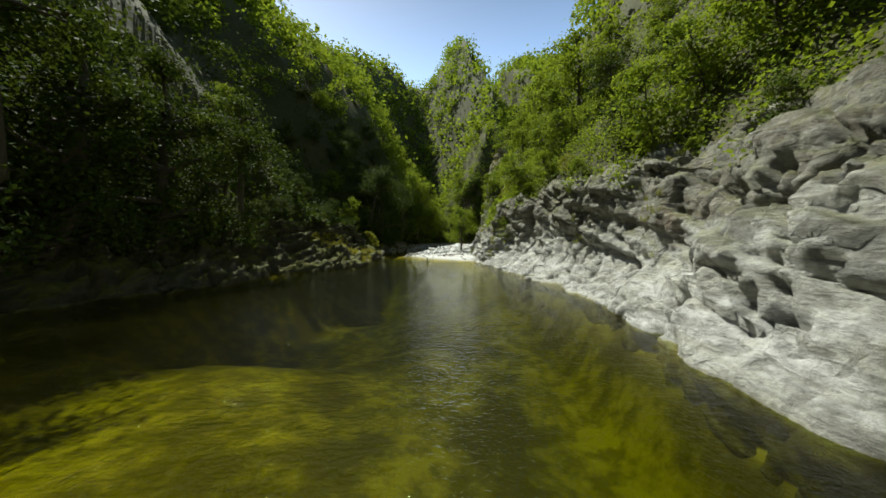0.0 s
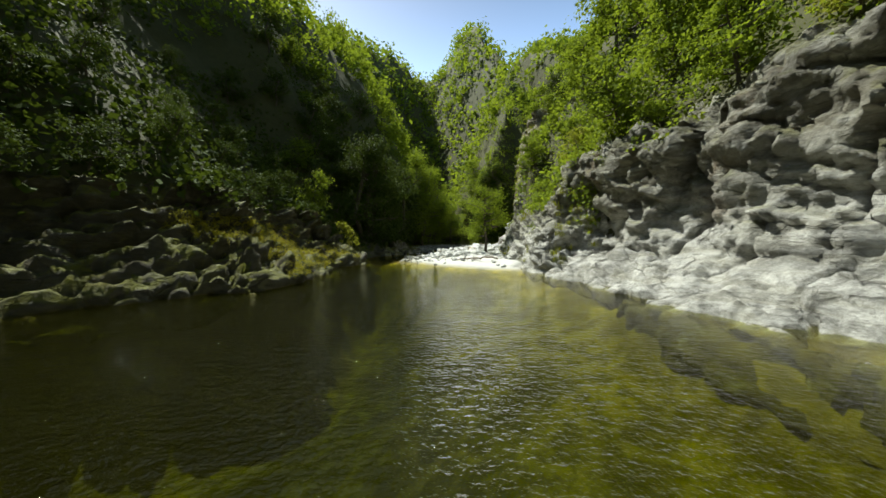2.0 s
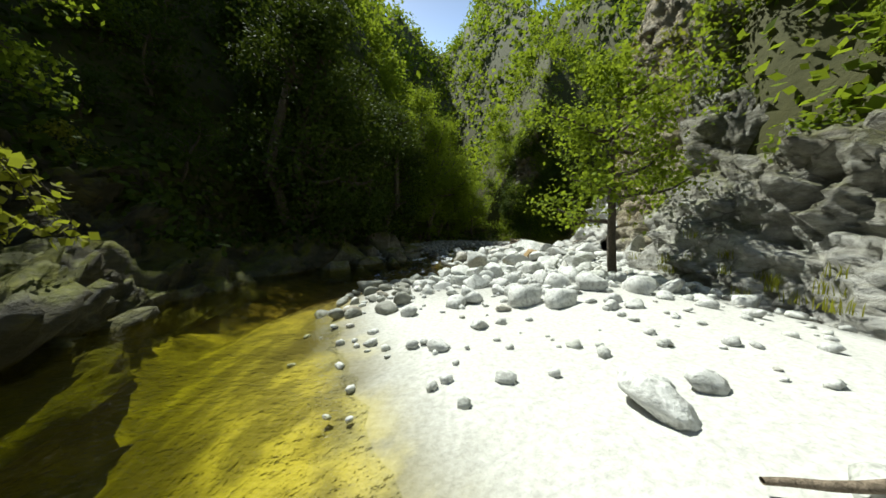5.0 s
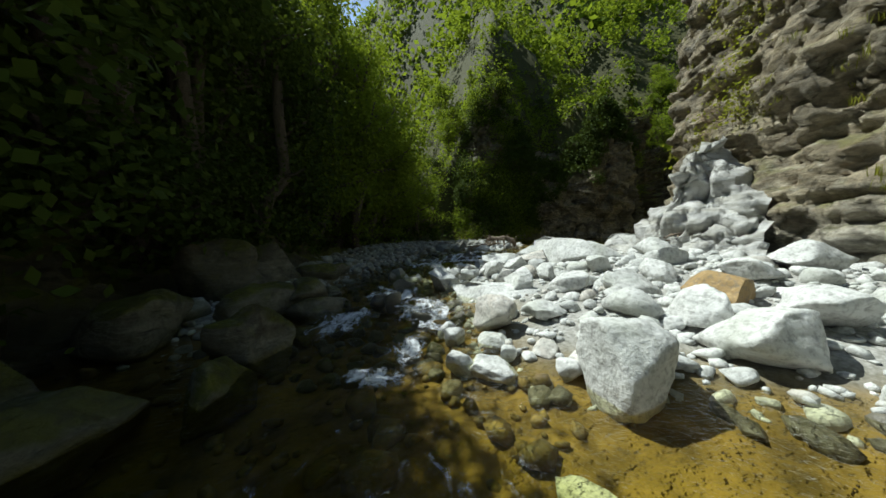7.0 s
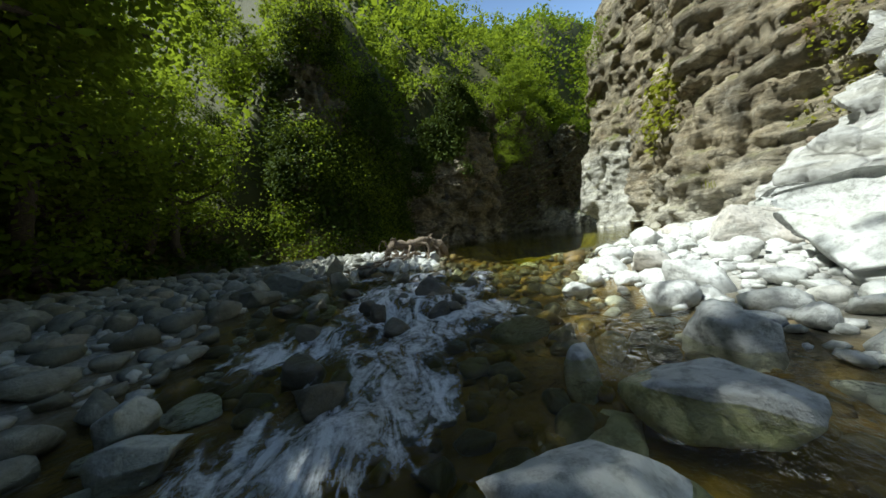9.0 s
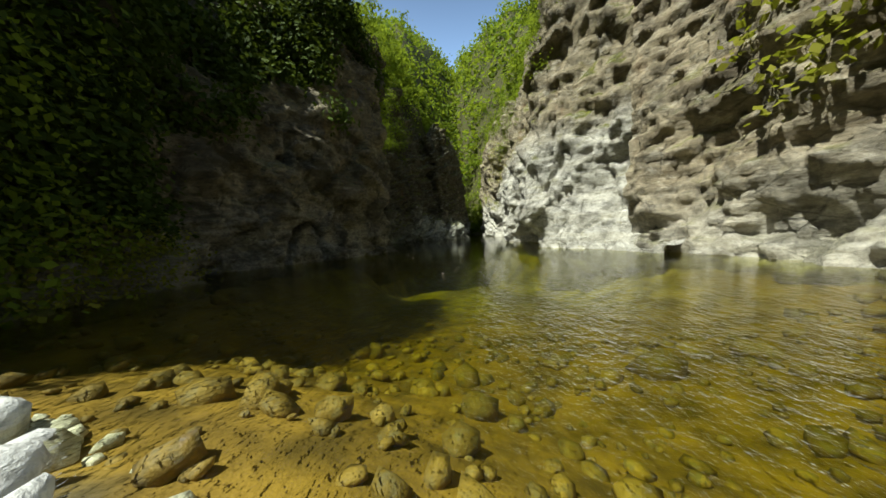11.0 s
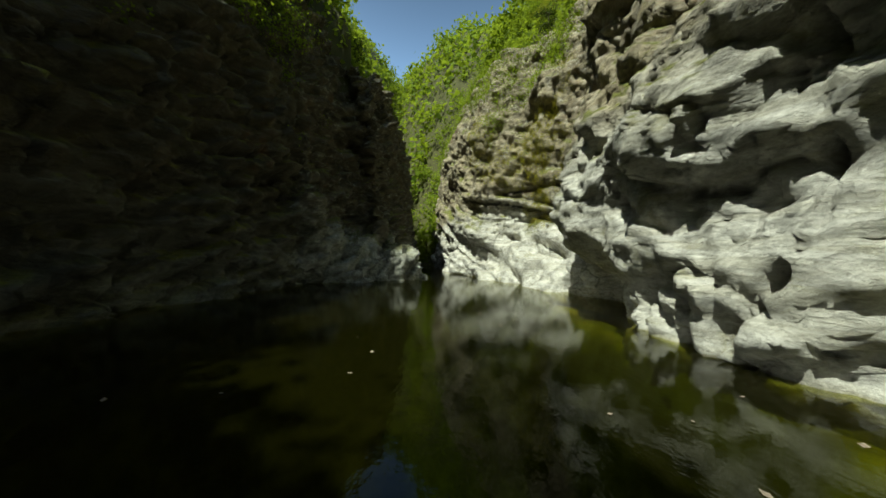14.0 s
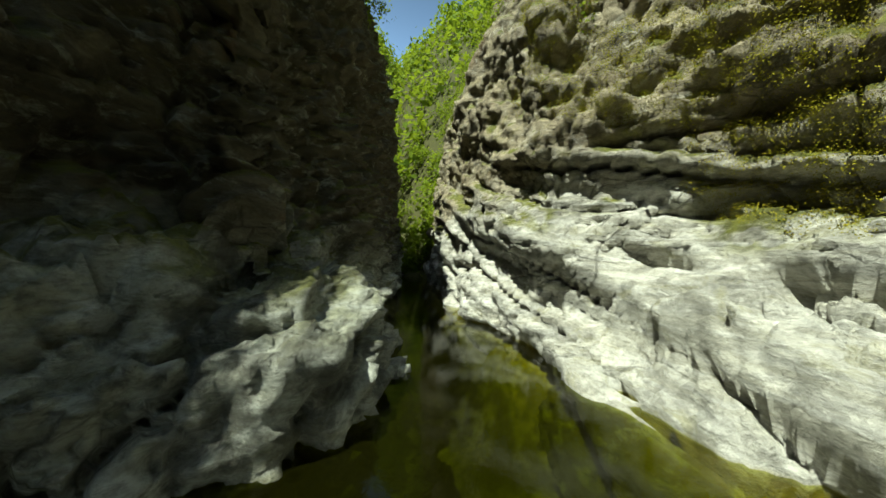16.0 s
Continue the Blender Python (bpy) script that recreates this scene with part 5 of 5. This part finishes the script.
cz, _, _, cd = terrain(cand[:, 0], cand[:, 1])
cb = spread(cand[:, 0], cand[:, 1], SETBACKS)
cells = {}
for (x, y), z, d, bk in zip(cand, cz, cd, cb):
    out = -d
    if out < bk + 0.35 or out > 20:
        continue
    if y < 5 and x < 0 and out > 8:
        continue
    gap = 1.7 if out < bk + 4 else (2.5 if out < 10 else 3.5)
    cx, cy = int(x // 4), int(y // 4)
    if any((x - a) ** 2 + (y - c) ** 2 + 0.25 * (z - e) ** 2 < gap * gap for i in (-1, 0, 1) for j in (-1, 0, 1) for a, c, e in cells.get((cx + i, cy + j), ())):
        continue
    cells.setdefault((cx, cy), []).append((x, y, z))
    placed.append((x, y, z, out - bk))
WAY = [(0, 2), (-1, 20), (-3, 36), (-2.5, 44), (1, 49.5), (10, 53), (22, 51.5), (30, 52)]
pa = np.array(placed)
to_way, _ = line_distance(pa[:, 0], pa[:, 1], WAY)
order = np.argsort(to_way + 0.5 * np.maximum(pa[:, 2] - 12, 0))
chosen, others = pa[order[:300]], pa[order[300:]]
grad_x = terrain(chosen[:, 0] + 0.6, chosen[:, 1])[0] - terrain(chosen[:, 0] - 0.6, chosen[:, 1])[0]
grad_y = terrain(chosen[:, 0], chosen[:, 1] + 0.6)[0] - terrain(chosen[:, 0], chosen[:, 1] - 0.6)[0]
for (x, y, z, out), gx0, gy0 in zip(chosen, grad_x, grad_y):
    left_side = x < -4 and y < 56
    # Left-side trees mostly take the leaves with shade in their colour.
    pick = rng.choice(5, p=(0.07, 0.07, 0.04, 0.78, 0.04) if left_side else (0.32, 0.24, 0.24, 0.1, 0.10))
    if pick == 4 and out > 3:
        pick = 2
    s = rng.uniform(0.5, 0.85) if out < 2 else (rng.uniform(0.75, 1.2) if out < 8 else rng.uniform(1.1, 1.7))
    if left_side and 33 < y:
        s *= 1.15
    if 4 < x < 27 and y > 54 and out < 9:
        s *= 0.45
    if x < -4 and 15 < y < 33:
        s = min(s, 0.62)
    lean = 0.35 if out < 3 else 0.12
    axis_ = Vector((gy0, -gx0, 0)).normalized()
    turned = Matrix.Rotation(lean * rng.uniform(0.4, 1.4), 3, axis_) @ Matrix.Rotation(rng.uniform(0, 6.28), 3, "Z")
    m = Matrix.LocRotScale((x, y, z - 0.1), turned.to_euler(), (s, s, s * rng.uniform(0.85, 1.15)))
    if pick not in first:
        KINDS[pick].matrix_basis = m
        first[pick] = True
    else:
        copy_thing(KINDS[pick], m)


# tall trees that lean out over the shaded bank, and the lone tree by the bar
# One tall tree in two leaf tones: shade-darkened, and lit for the upstream end.
TALL = make_tree(906, 8.6, 2.1, LEAF_SHADE, 0.12, 8500, "tall tree with shade-toned leaves leaning over the shaded bank", low=0.05)
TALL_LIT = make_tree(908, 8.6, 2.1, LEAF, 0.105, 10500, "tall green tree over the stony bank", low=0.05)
LONE = make_tree(907, 5.6, 1.8, LEAF, 0.11, 6500, "slender light-green tree beside the gravel bar")
LONE.matrix_basis = pose(2.1, 33.6, land(2.1, 33.6) - 0.05, 4, -6, 40)
started = lit_started = False
tr = np.random.RandomState(77)
for i in range(27):
    t_ = i / 26
    px = float(np.interp(t_, np.linspace(0, 1, 7), (-8.7, -8.5, -8.2, -7.3, -6.0, -3.7, -1.2))) + tr.normal() * 0.4
    py = float(np.interp(t_, np.linspace(0, 1, 7), (37.0, 40.5, 44.0, 47.5, 51.5, 55.0, 57.6))) + tr.normal() * 0.3
    sc = tr.uniform(0.95, 1.1) * float(np.interp(t_, (0, 0.20, 0.27, 0.33, 0.38, 0.42, 0.47, 0.57, 0.64, 0.70, 0.73, 0.79, 0.83, 1), (1.07, 1.07, 0.96, 0.88, 0.94, 1.02, 1.17, 1.17, 1.06, 1.03, 1.03, 1.03, 0.75, 0.6)))
    m = Matrix.LocRotScale((px, py, max(land(px, py), 1.0) - 0.2), (Matrix.Rotation(0.1, 3, "Y") @ Matrix.Rotation(tr.uniform(0, 6.28), 3, "Z")).to_euler(), (sc, sc, sc))
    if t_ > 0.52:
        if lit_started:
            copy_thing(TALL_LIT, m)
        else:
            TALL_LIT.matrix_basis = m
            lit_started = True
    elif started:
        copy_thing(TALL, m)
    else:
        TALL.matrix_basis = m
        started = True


# Row added to shade the left bank, in the shade-darkened leaves.
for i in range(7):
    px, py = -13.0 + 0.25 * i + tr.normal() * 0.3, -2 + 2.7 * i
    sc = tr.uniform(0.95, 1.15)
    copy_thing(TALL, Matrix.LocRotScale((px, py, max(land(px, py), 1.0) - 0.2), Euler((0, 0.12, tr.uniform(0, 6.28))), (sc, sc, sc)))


def scatter(name, points, per, radius, size, leaf, seed, label, category="shrubs"):
    v, f = leaves(points, per, radius, size, seed)
    return tagged(new(name, mesh_from(name, v, f, leaf, False)), label, category, kind="stuff")


# undergrowth on the near slopes
und = rng.uniform((-32, -3), (62, 66), (56000, 2))
uz, _, _, ud = terrain(und[:, 0], und[:, 1])
ub = spread(und[:, 0], und[:, 1], SETBACKS)
k = (-ud > ub + 0.2) & (-ud < ub + 9) & (rng.rand(len(und)) < np.where(-ud < ub + 4, 1.0, 0.45))
pts = np.stack([und[:, 0], und[:, 1], uz + 0.25], 1)[k]
side_left = (pts[:, 0] < -4) & (pts[:, 1] < 56)
near_right = (pts[:, 0] > 4) & (pts[:, 0] < 14) & (pts[:, 1] < 25)
scatter("undergrowth_bank", pts[near_right] - (0, 0, 0.1), 44, 0.55, 0.13, LEAF, 37, "green shrubs and creepers above the pale rock bank")
scatter("undergrowth", pts[~side_left & ~near_right], 12, 0.6, 0.27, LEAF, 31, "green undergrowth covering the sunny slopes")
scatter("undergrowth_shaded", pts[side_left], 11, 0.6, 0.26, LEAF_SHADE, 32, "undergrowth in shade-toned leaves covering the shaded slope")

# trees further up the slopes, told apart only as crowns
crowns = []
for x, y, z, out in others:
    size = rng.uniform(0.8, 1.3) * (1.5 if out > 8 else 1.0)
    for _ in range(9):
        crowns.append((x + rng.normal() * 0.75 * size, y + rng.normal() * 0.75 * size, z + size * rng.uniform(0.6, 3.4)))
crowns = np.array(crowns)
on_left = (crowns[:, 0] < -4) & (crowns[:, 1] < 30)
scatter("slope_woods", crowns[~on_left], 46, 0.85, 0.36, LEAF, 34, "broadleaf trees higher on the sunny slopes", "woods")
scatter("slope_woods_shaded", crowns[on_left], 46, 0.85, 0.32, LEAF_SHADE, 35, "trees in shade-toned leaves higher on the shaded slope", "woods")

# distant woods: crowns told apart only as clumps
far = rng.uniform((-85, -25), (150, 200), (30000, 2))
fz, _, _, fd = terrain(far[:, 0], far[:, 1])
k = (-fd > 18) & (-fd < 110) & (rng.rand(len(far)) < 0.34)
pts = np.stack([far[:, 0], far[:, 1], fz + 1.2], 1)[k]
pts = pts + rng.normal(size=pts.shape) * (0, 0, 0.8)
scatter("distant_woods", pts, 22, 2.6, 1.15, LEAF, 33, "distant wooded hillsides of broadleaf trees", "woods")


def on_face(face, count, test, seed):
    """Random places on a rock face that pass test(points, noise)."""
    p, n = face
    r = np.random.RandomState(seed)
    i = r.randint(len(p), size=count)
    q = p[i]
    ok = test(q, fbm(q * 0.45, 3, seed))
    return (q + n[i] * 0.08)[ok]


scatter("ivy", on_face(FACE_LEFT_TALL, 15000, lambda q, n: (n > 0.04 + 0.02 * (5 - q[:, 2])) & (q[:, 2] > 0.8), 3), 14, 0.45, 0.13, LEAF_SHADE, 41, "ivy and bushes hanging over the dark cliff", "ivy")
scatter("mouth_ivy", on_face(FACE_LEFT_MOUTH, 9000, lambda q, n: (n > -0.02 + 0.05 * (9 - q[:, 2])) & (q[:, 2] > 3), 18), 14, 0.45, 0.16, LEAF_SHADE, 48, "ivy hanging over the bulging canyon wall", "ivy")
scatter("bank_bushes", on_face(FACE_RIGHT_TALL, 9000, lambda q, n: (q[:, 1] < 35.3) & (q[:, 2] > 1.6) & (n > -0.32), 17), 18, 0.5, 0.15, LEAF, 47, "green bushes hanging over the bank behind the bar", "shrubs")
scatter("cliff_plants", on_face(FACE_RIGHT_TALL, 2600, lambda q, n: (n > 0.12) & (q[:, 1] < 43) & (q[:, 2] > 2.2), 28), 26, 0.4, 0.085, LEAF_YELLOW, 52, "yellow-green plants on the layers of the tan cliff", "shrubs")
scatter("foot_bushes", on_face(FACE_LEFT_TALL, 1500, lambda q, n: (q[:, 2] > 0.3) & (q[:, 2] < 1.7) & (q[:, 0] > 2.5) & (n > -0.12), 29), 60, 0.4, 0.07, LEAF_YELLOW, 53, "dry yellowish brush at the foot of the dark cliff", "shrubs")
scatter("cliff_bushes", on_face(FACE_LEFT_TALL, 900, lambda q, n: (n > -0.02) & (q[:, 2] > 0.4) & (q[:, 0] < 8), 27), 150, 0.75, 0.10, LEAF, 50, "leafy bushes growing out of the dark cliff", "shrubs")
scatter("cliff_tufts", on_face(FACE_RIGHT_TALL, 2600, lambda q, n: (n > 0.16) & (q[:, 2] > 3.0), 4), 10, 0.4, 0.18, LEAF_YELLOW, 42, "yellow-green tufts growing from the tan cliff", "tufts")
scatter("canyon_growth", np.concatenate([on_face(FACE_CANYON_RIGHT, 6000, lambda q, n: (n > np.where(q[:, 0] > 33, 0.10 - 0.04 * (q[:, 2] - 8), 0.30 - 0.04 * (q[:, 2] - 6))) & (q[:, 2] > np.where(q[:, 0] > 40, 10.0, 7.0)), 5), on_face(FACE_CANYON_LEFT, 5200, lambda q, n: (n > 0.26 - 0.05 * (q[:, 2] - 3)) & (q[:, 2] > 3.4), 6)]), 34, 0.45, 0.09, LEAF, 43, "bright green growth hanging down the canyon walls", "shrubs")
scatter("bank_growth", np.concatenate([on_face(FACE_RIGHT_BAR, 3000, lambda q, n: (n > np.where(q[:, 1] < 27, 0.22, 0.05) - 0.06 * (q[:, 2] - 2.5)) & (q[:, 2] > 1.8), 7), on_face(FACE_RIGHT_LOW, 3000, lambda q, n: (n > 0.12) & (q[:, 2] > 3.6), 8)]), 18, 0.4, 0.13, LEAF, 44, "shrubs hanging over the pale rock bank", "shrubs")
scatter("left_bank_growth", np.concatenate([on_face(FACE_LEFT_LOW, 3000, lambda q, n: (n > 0.0) & (q[:, 2] > np.where(q[:, 1] > 16, 2.8, 1.3)), 9), on_face(FACE_LEFT_DARK, 3000, lambda q, n: (n > -0.1) & (q[:, 2] > 0.9), 10)]), 10, 0.42, 0.2, LEAF_SHADE, 45, "bushes in shade-toned leaves over the mossy ledges", "shrubs")


# ---- driftwood ----
def driftwood():
    """An uprooted stump: an arched log on crooked roots, with long poles trailing from it."""
    ob = new("driftwood_stump")
    spine = [((2.42, 50.95, 0.7), (2.62, 50.84, 0.93)), ((2.62, 50.84, 0.93), (2.98, 50.52, 0.9)), ((2.98, 50.52, 0.9), (3.32, 50.36, 0.99)), ((3.32, 50.36, 0.99), (3.62, 50.24, 0.8)), ((3.62, 50.24, 0.8), (3.78, 50.12, 0.48))]
    way = np.concatenate([bend(a, b, 60 + i, 0.08, 7)[: 6 if i < 4 else 7] for i, (a, b) in enumerate(spine)])
    part("log", mesh_from("log", *tube(way, [0.07, 0.115, 0.10, 0.115, 0.14, 0.07], 13, 0.16), DRIFT), ob)
    roots = [((2.62, 50.8, 0.88), (2.05, 50.37, 0.42)), ((2.85, 50.5, 0.85), (2.3, 50.42, 0.5)), ((2.95, 50.5, 0.85), (2.75, 50.2, 0.4)), ((3.3, 50.4, 0.92), (3.1, 50.05, 0.42)), ((3.55, 50.25, 0.8), (3.9, 50.5, 0.42)), ((2.5, 50.88, 0.85), (2.42, 50.98, 0.4)),
             ((2.75, 50.7, 0.9), (2.5, 50.3, 0.42)), ((3.1, 50.45, 0.92), (2.9, 50.3, 0.55)), ((3.4, 50.35, 0.9), (3.5, 50.05, 0.45)), ((3.6, 50.25, 0.78), (3.4, 50.5, 0.42)), ((2.6, 50.85, 0.92), (2.4, 50.7, 1.08)), ((3.35, 50.35, 0.98), (3.55, 50.3, 1.12)), ((3.0, 50.5, 0.9), (3.15, 50.2, 0.45))]
    for i, (a, b) in enumerate(roots):
        thick = (0.056, 0.038, 0.048, 0.034)[i % 4]
        part("root", mesh_from("root", *tube(bend(a, b, 70 + i, 0.22, 12), [thick, thick * 0.75, thick * 0.35], 8, 0.14), DRIFT), ob)
    poles = [((2.75, 50.5, 0.74), (1.2, 50.42, 0.52)), ((2.5, 50.55, 0.72), (1.0, 50.25, 0.5)), ((2.2, 50.4, 0.62), (1.55, 49.95, 0.5)), ((3.0, 50.3, 0.62), (2.1, 49.95, 0.55)), ((2.6, 50.3, 0.66), (1.1, 49.9, 0.5))]
    for i, (a, b) in enumerate(poles):
        part("branch", mesh_from("branch", *tube(bend(a, b, 90 + i, 0.05, 10), [0.042, 0.034, 0.016], 8, 0.08), DRIFT), ob)
    rr = np.random.RandomState(4)
    for i in range(26):
        a = np.array((2.5, 50.9, 0.8)) if i % 2 else np.array((3.7, 50.2, 0.65))
        d = rr.normal(size=3) * (0.13, 0.13, 0.16)
        part("rootlet", mesh_from("rootlet", *tube(bend(a + d * 0.2, a + d * 1.5, 120 + i, 0.2, 5), [0.012, 0.004], 5), DRIFT), ob)
    return tagged(ob, "bleached uprooted stump with crooked roots on the gravel", "driftwood")


driftwood()


def stranded_branch(points, radius, label, twigs=5, seed=1):
    ob = new("stranded_branch")
    a, b = np.array(points[0]), np.array(points[-1])
    path = np.concatenate([bend(points[i], points[i + 1], seed + i, 0.05, 6) for i in range(len(points) - 1)])
    part("stem", mesh_from("stem", *tube(path, [radius, radius * 0.8, radius * 0.35], 7), DRIFT), ob)
    rr = np.random.RandomState(seed)
    for i in range(twigs):
        s = a + (b - a) * rr.uniform(0.3, 0.95)
        part("twig", mesh_from("twig", *tube(bend(s, s + rr.normal(size=3) * (0.35, 0.25, 0.05) + (0, 0, 0.05), seed + 20 + i, 0.15, 5), [radius * 0.4, radius * 0.12], 5), DRIFT), ob)
    return tagged(ob, label, "branch")


stranded_branch([(1.9, 25.9, 0.34), (1.0, 26.3, 0.36), (0.1, 26.9, 0.33), (-0.35, 27.0, 0.22)], 0.045, "bleached branch lying on the white sand", 6, 5)


stranded_branch([(6.6, 43.2, 2.0), (5.4, 42.4, 1.25), (4.3, 41.8, 0.95)], 0.07, "bleached log lying across the white ledges", 3, 15)


MOSS = leaf_material("yellow_moss", (0.16, 0.15, 0.012), (0.42, 0.36, 0.03), 0.2)
scatter("yellow_moss", on_face(FACE_LEFT_LOW, 40000, lambda q, n: (q[:, 1] > 17.5) & (q[:, 1] < 30) & (q[:, 2] > 0.12) & (q[:, 2] < 2.2) & (q[:, 2] > 0.25) & (n > -0.24 + 0.04 * np.abs(q[:, 1] - 22)), 15), 16, 0.12, 0.04, MOSS, 46, "bright yellow moss on the sunlit tip of the ledge", "moss")

scatter("canyon_moss", on_face(FACE_CANYON_RIGHT, 60000, lambda q, n: (q[:, 0] > 31.5) & (q[:, 0] < 40) & (q[:, 2] > 3.0) & (q[:, 2] < 11) & (n > -0.04 + 0.02 * np.abs(q[:, 0] - 35)), 19), 20, 0.13, 0.026, MOSS, 49, "yellow-green moss on the canyon wall above the polished rock", "moss")


def drooping_shrub(x, y, z, seed, label):
    """Thin arching stems with narrow leaves that hang over the rock."""
    ob = new("drooping_shrub")
    rr_ = np.random.RandomState(seed)
    tips = []
    for i in range(16):
        a = rr_.uniform(-0.9, 0.9)
        reach, drop = rr_.uniform(0.6, 1.3), rr_.uniform(0.5, 1.3)
        t = np.linspace(0, 1, 7)[:, None]
        way = np.array([math.cos(a), math.sin(a), 0]) * reach
        path = np.array([x, y, z]) + way * t + np.array([0, 0, 1]) * (0.5 * np.sin(np.pi * t * 0.8) - drop * t**2)
        part("stem", mesh_from("stem", *tube(path, [0.012, 0.004], 5), BARK), ob)
        tips += [p for p in path[2:]]
    v, f = leaves(tips, 9, 0.14, 0.13, seed + 1, 0.2)
    part("foliage", mesh_from("foliage", v, f, LEAF_YELLOW, False), ob)
    return tagged(ob, label, "shrub")


drooping_shrub(-7.6, 28.3, 2.1, 301, "drooping yellow-green shrub over the mossy ledge")


def blades(points, per, length, seed):
    """Grass: thin upright blades, each a bent strip."""
    g = np.random.RandomState(seed)
    n = len(points) * per
    base = np.repeat(np.asarray(points, float), per, 0) + g.normal(size=(n, 3)) * (0.07, 0.07, 0.01)
    a = g.uniform(0, 6.28, n)
    side = np.stack([np.cos(a), np.sin(a), 0 * a], 1) * 0.006
    lean = np.stack([-np.sin(a), np.cos(a), 0 * a], 1) * (length * g.uniform(0.1, 0.6, n))[:, None]
    top = base + lean + np.array([0, 0, 1]) * (length * g.uniform(0.6, 1.2, n))[:, None]
    mid = base + lean * 0.35 + (top - base - lean) * 0.6
    v = np.stack([base - side, base + side, mid + side, mid - side, top], 1).reshape(-1, 3)
    k = np.arange(n)[:, None] * 5
    return v, np.concatenate([k + (0, 1, 2, 3), k + (3, 2, 4, 4)], 0)


GRASS_AT = np.concatenate([on_face(FACE_RIGHT_LOW, 900, lambda q, n: (n > 0.2) & (q[:, 2] > 1.3), 12), on_face(FACE_RIGHT_BAR, 700, lambda q, n: (n > 0.08) & (q[:, 2] > 0.2), 13), on_face(FACE_RIGHT_TALL, 700, lambda q, n: (n > 0.15) & (q[:, 2] > 1.0), 14)])
gv, gf = blades(GRASS_AT, 16, 0.2, 51)
gf3 = np.concatenate([gf[: len(gf) // 2][:, [0, 1, 2]], gf[: len(gf) // 2][:, [0, 2, 3]], gf[len(gf) // 2 :][:, :3]], 0)
tagged(new("dry_grass", mesh_from("dry_grass", gv, gf3, LEAF_YELLOW, False)), "dry grass tufts in the cracks of the rock", "grass", kind="stuff")

# leaves and flecks afloat on the still canyon pool
fk = rng.uniform((9, 47), (26, 56), (260, 2))
_, _, _, fkd = terrain(fk[:, 0], fk[:, 1])
fk = fk[fkd > 0.4][:110]
fv, ff = leaves(np.column_stack([fk, water_level(fk[:, 0], fk[:, 1]) + 0.008]), 1, 0.001, 0.055, 61, 40)
tagged(new("floating_leaves", mesh_from("floating_leaves", fv, ff, DRIFT, False)), "small pale leaves afloat on the pool", "leaves", kind="stuff")
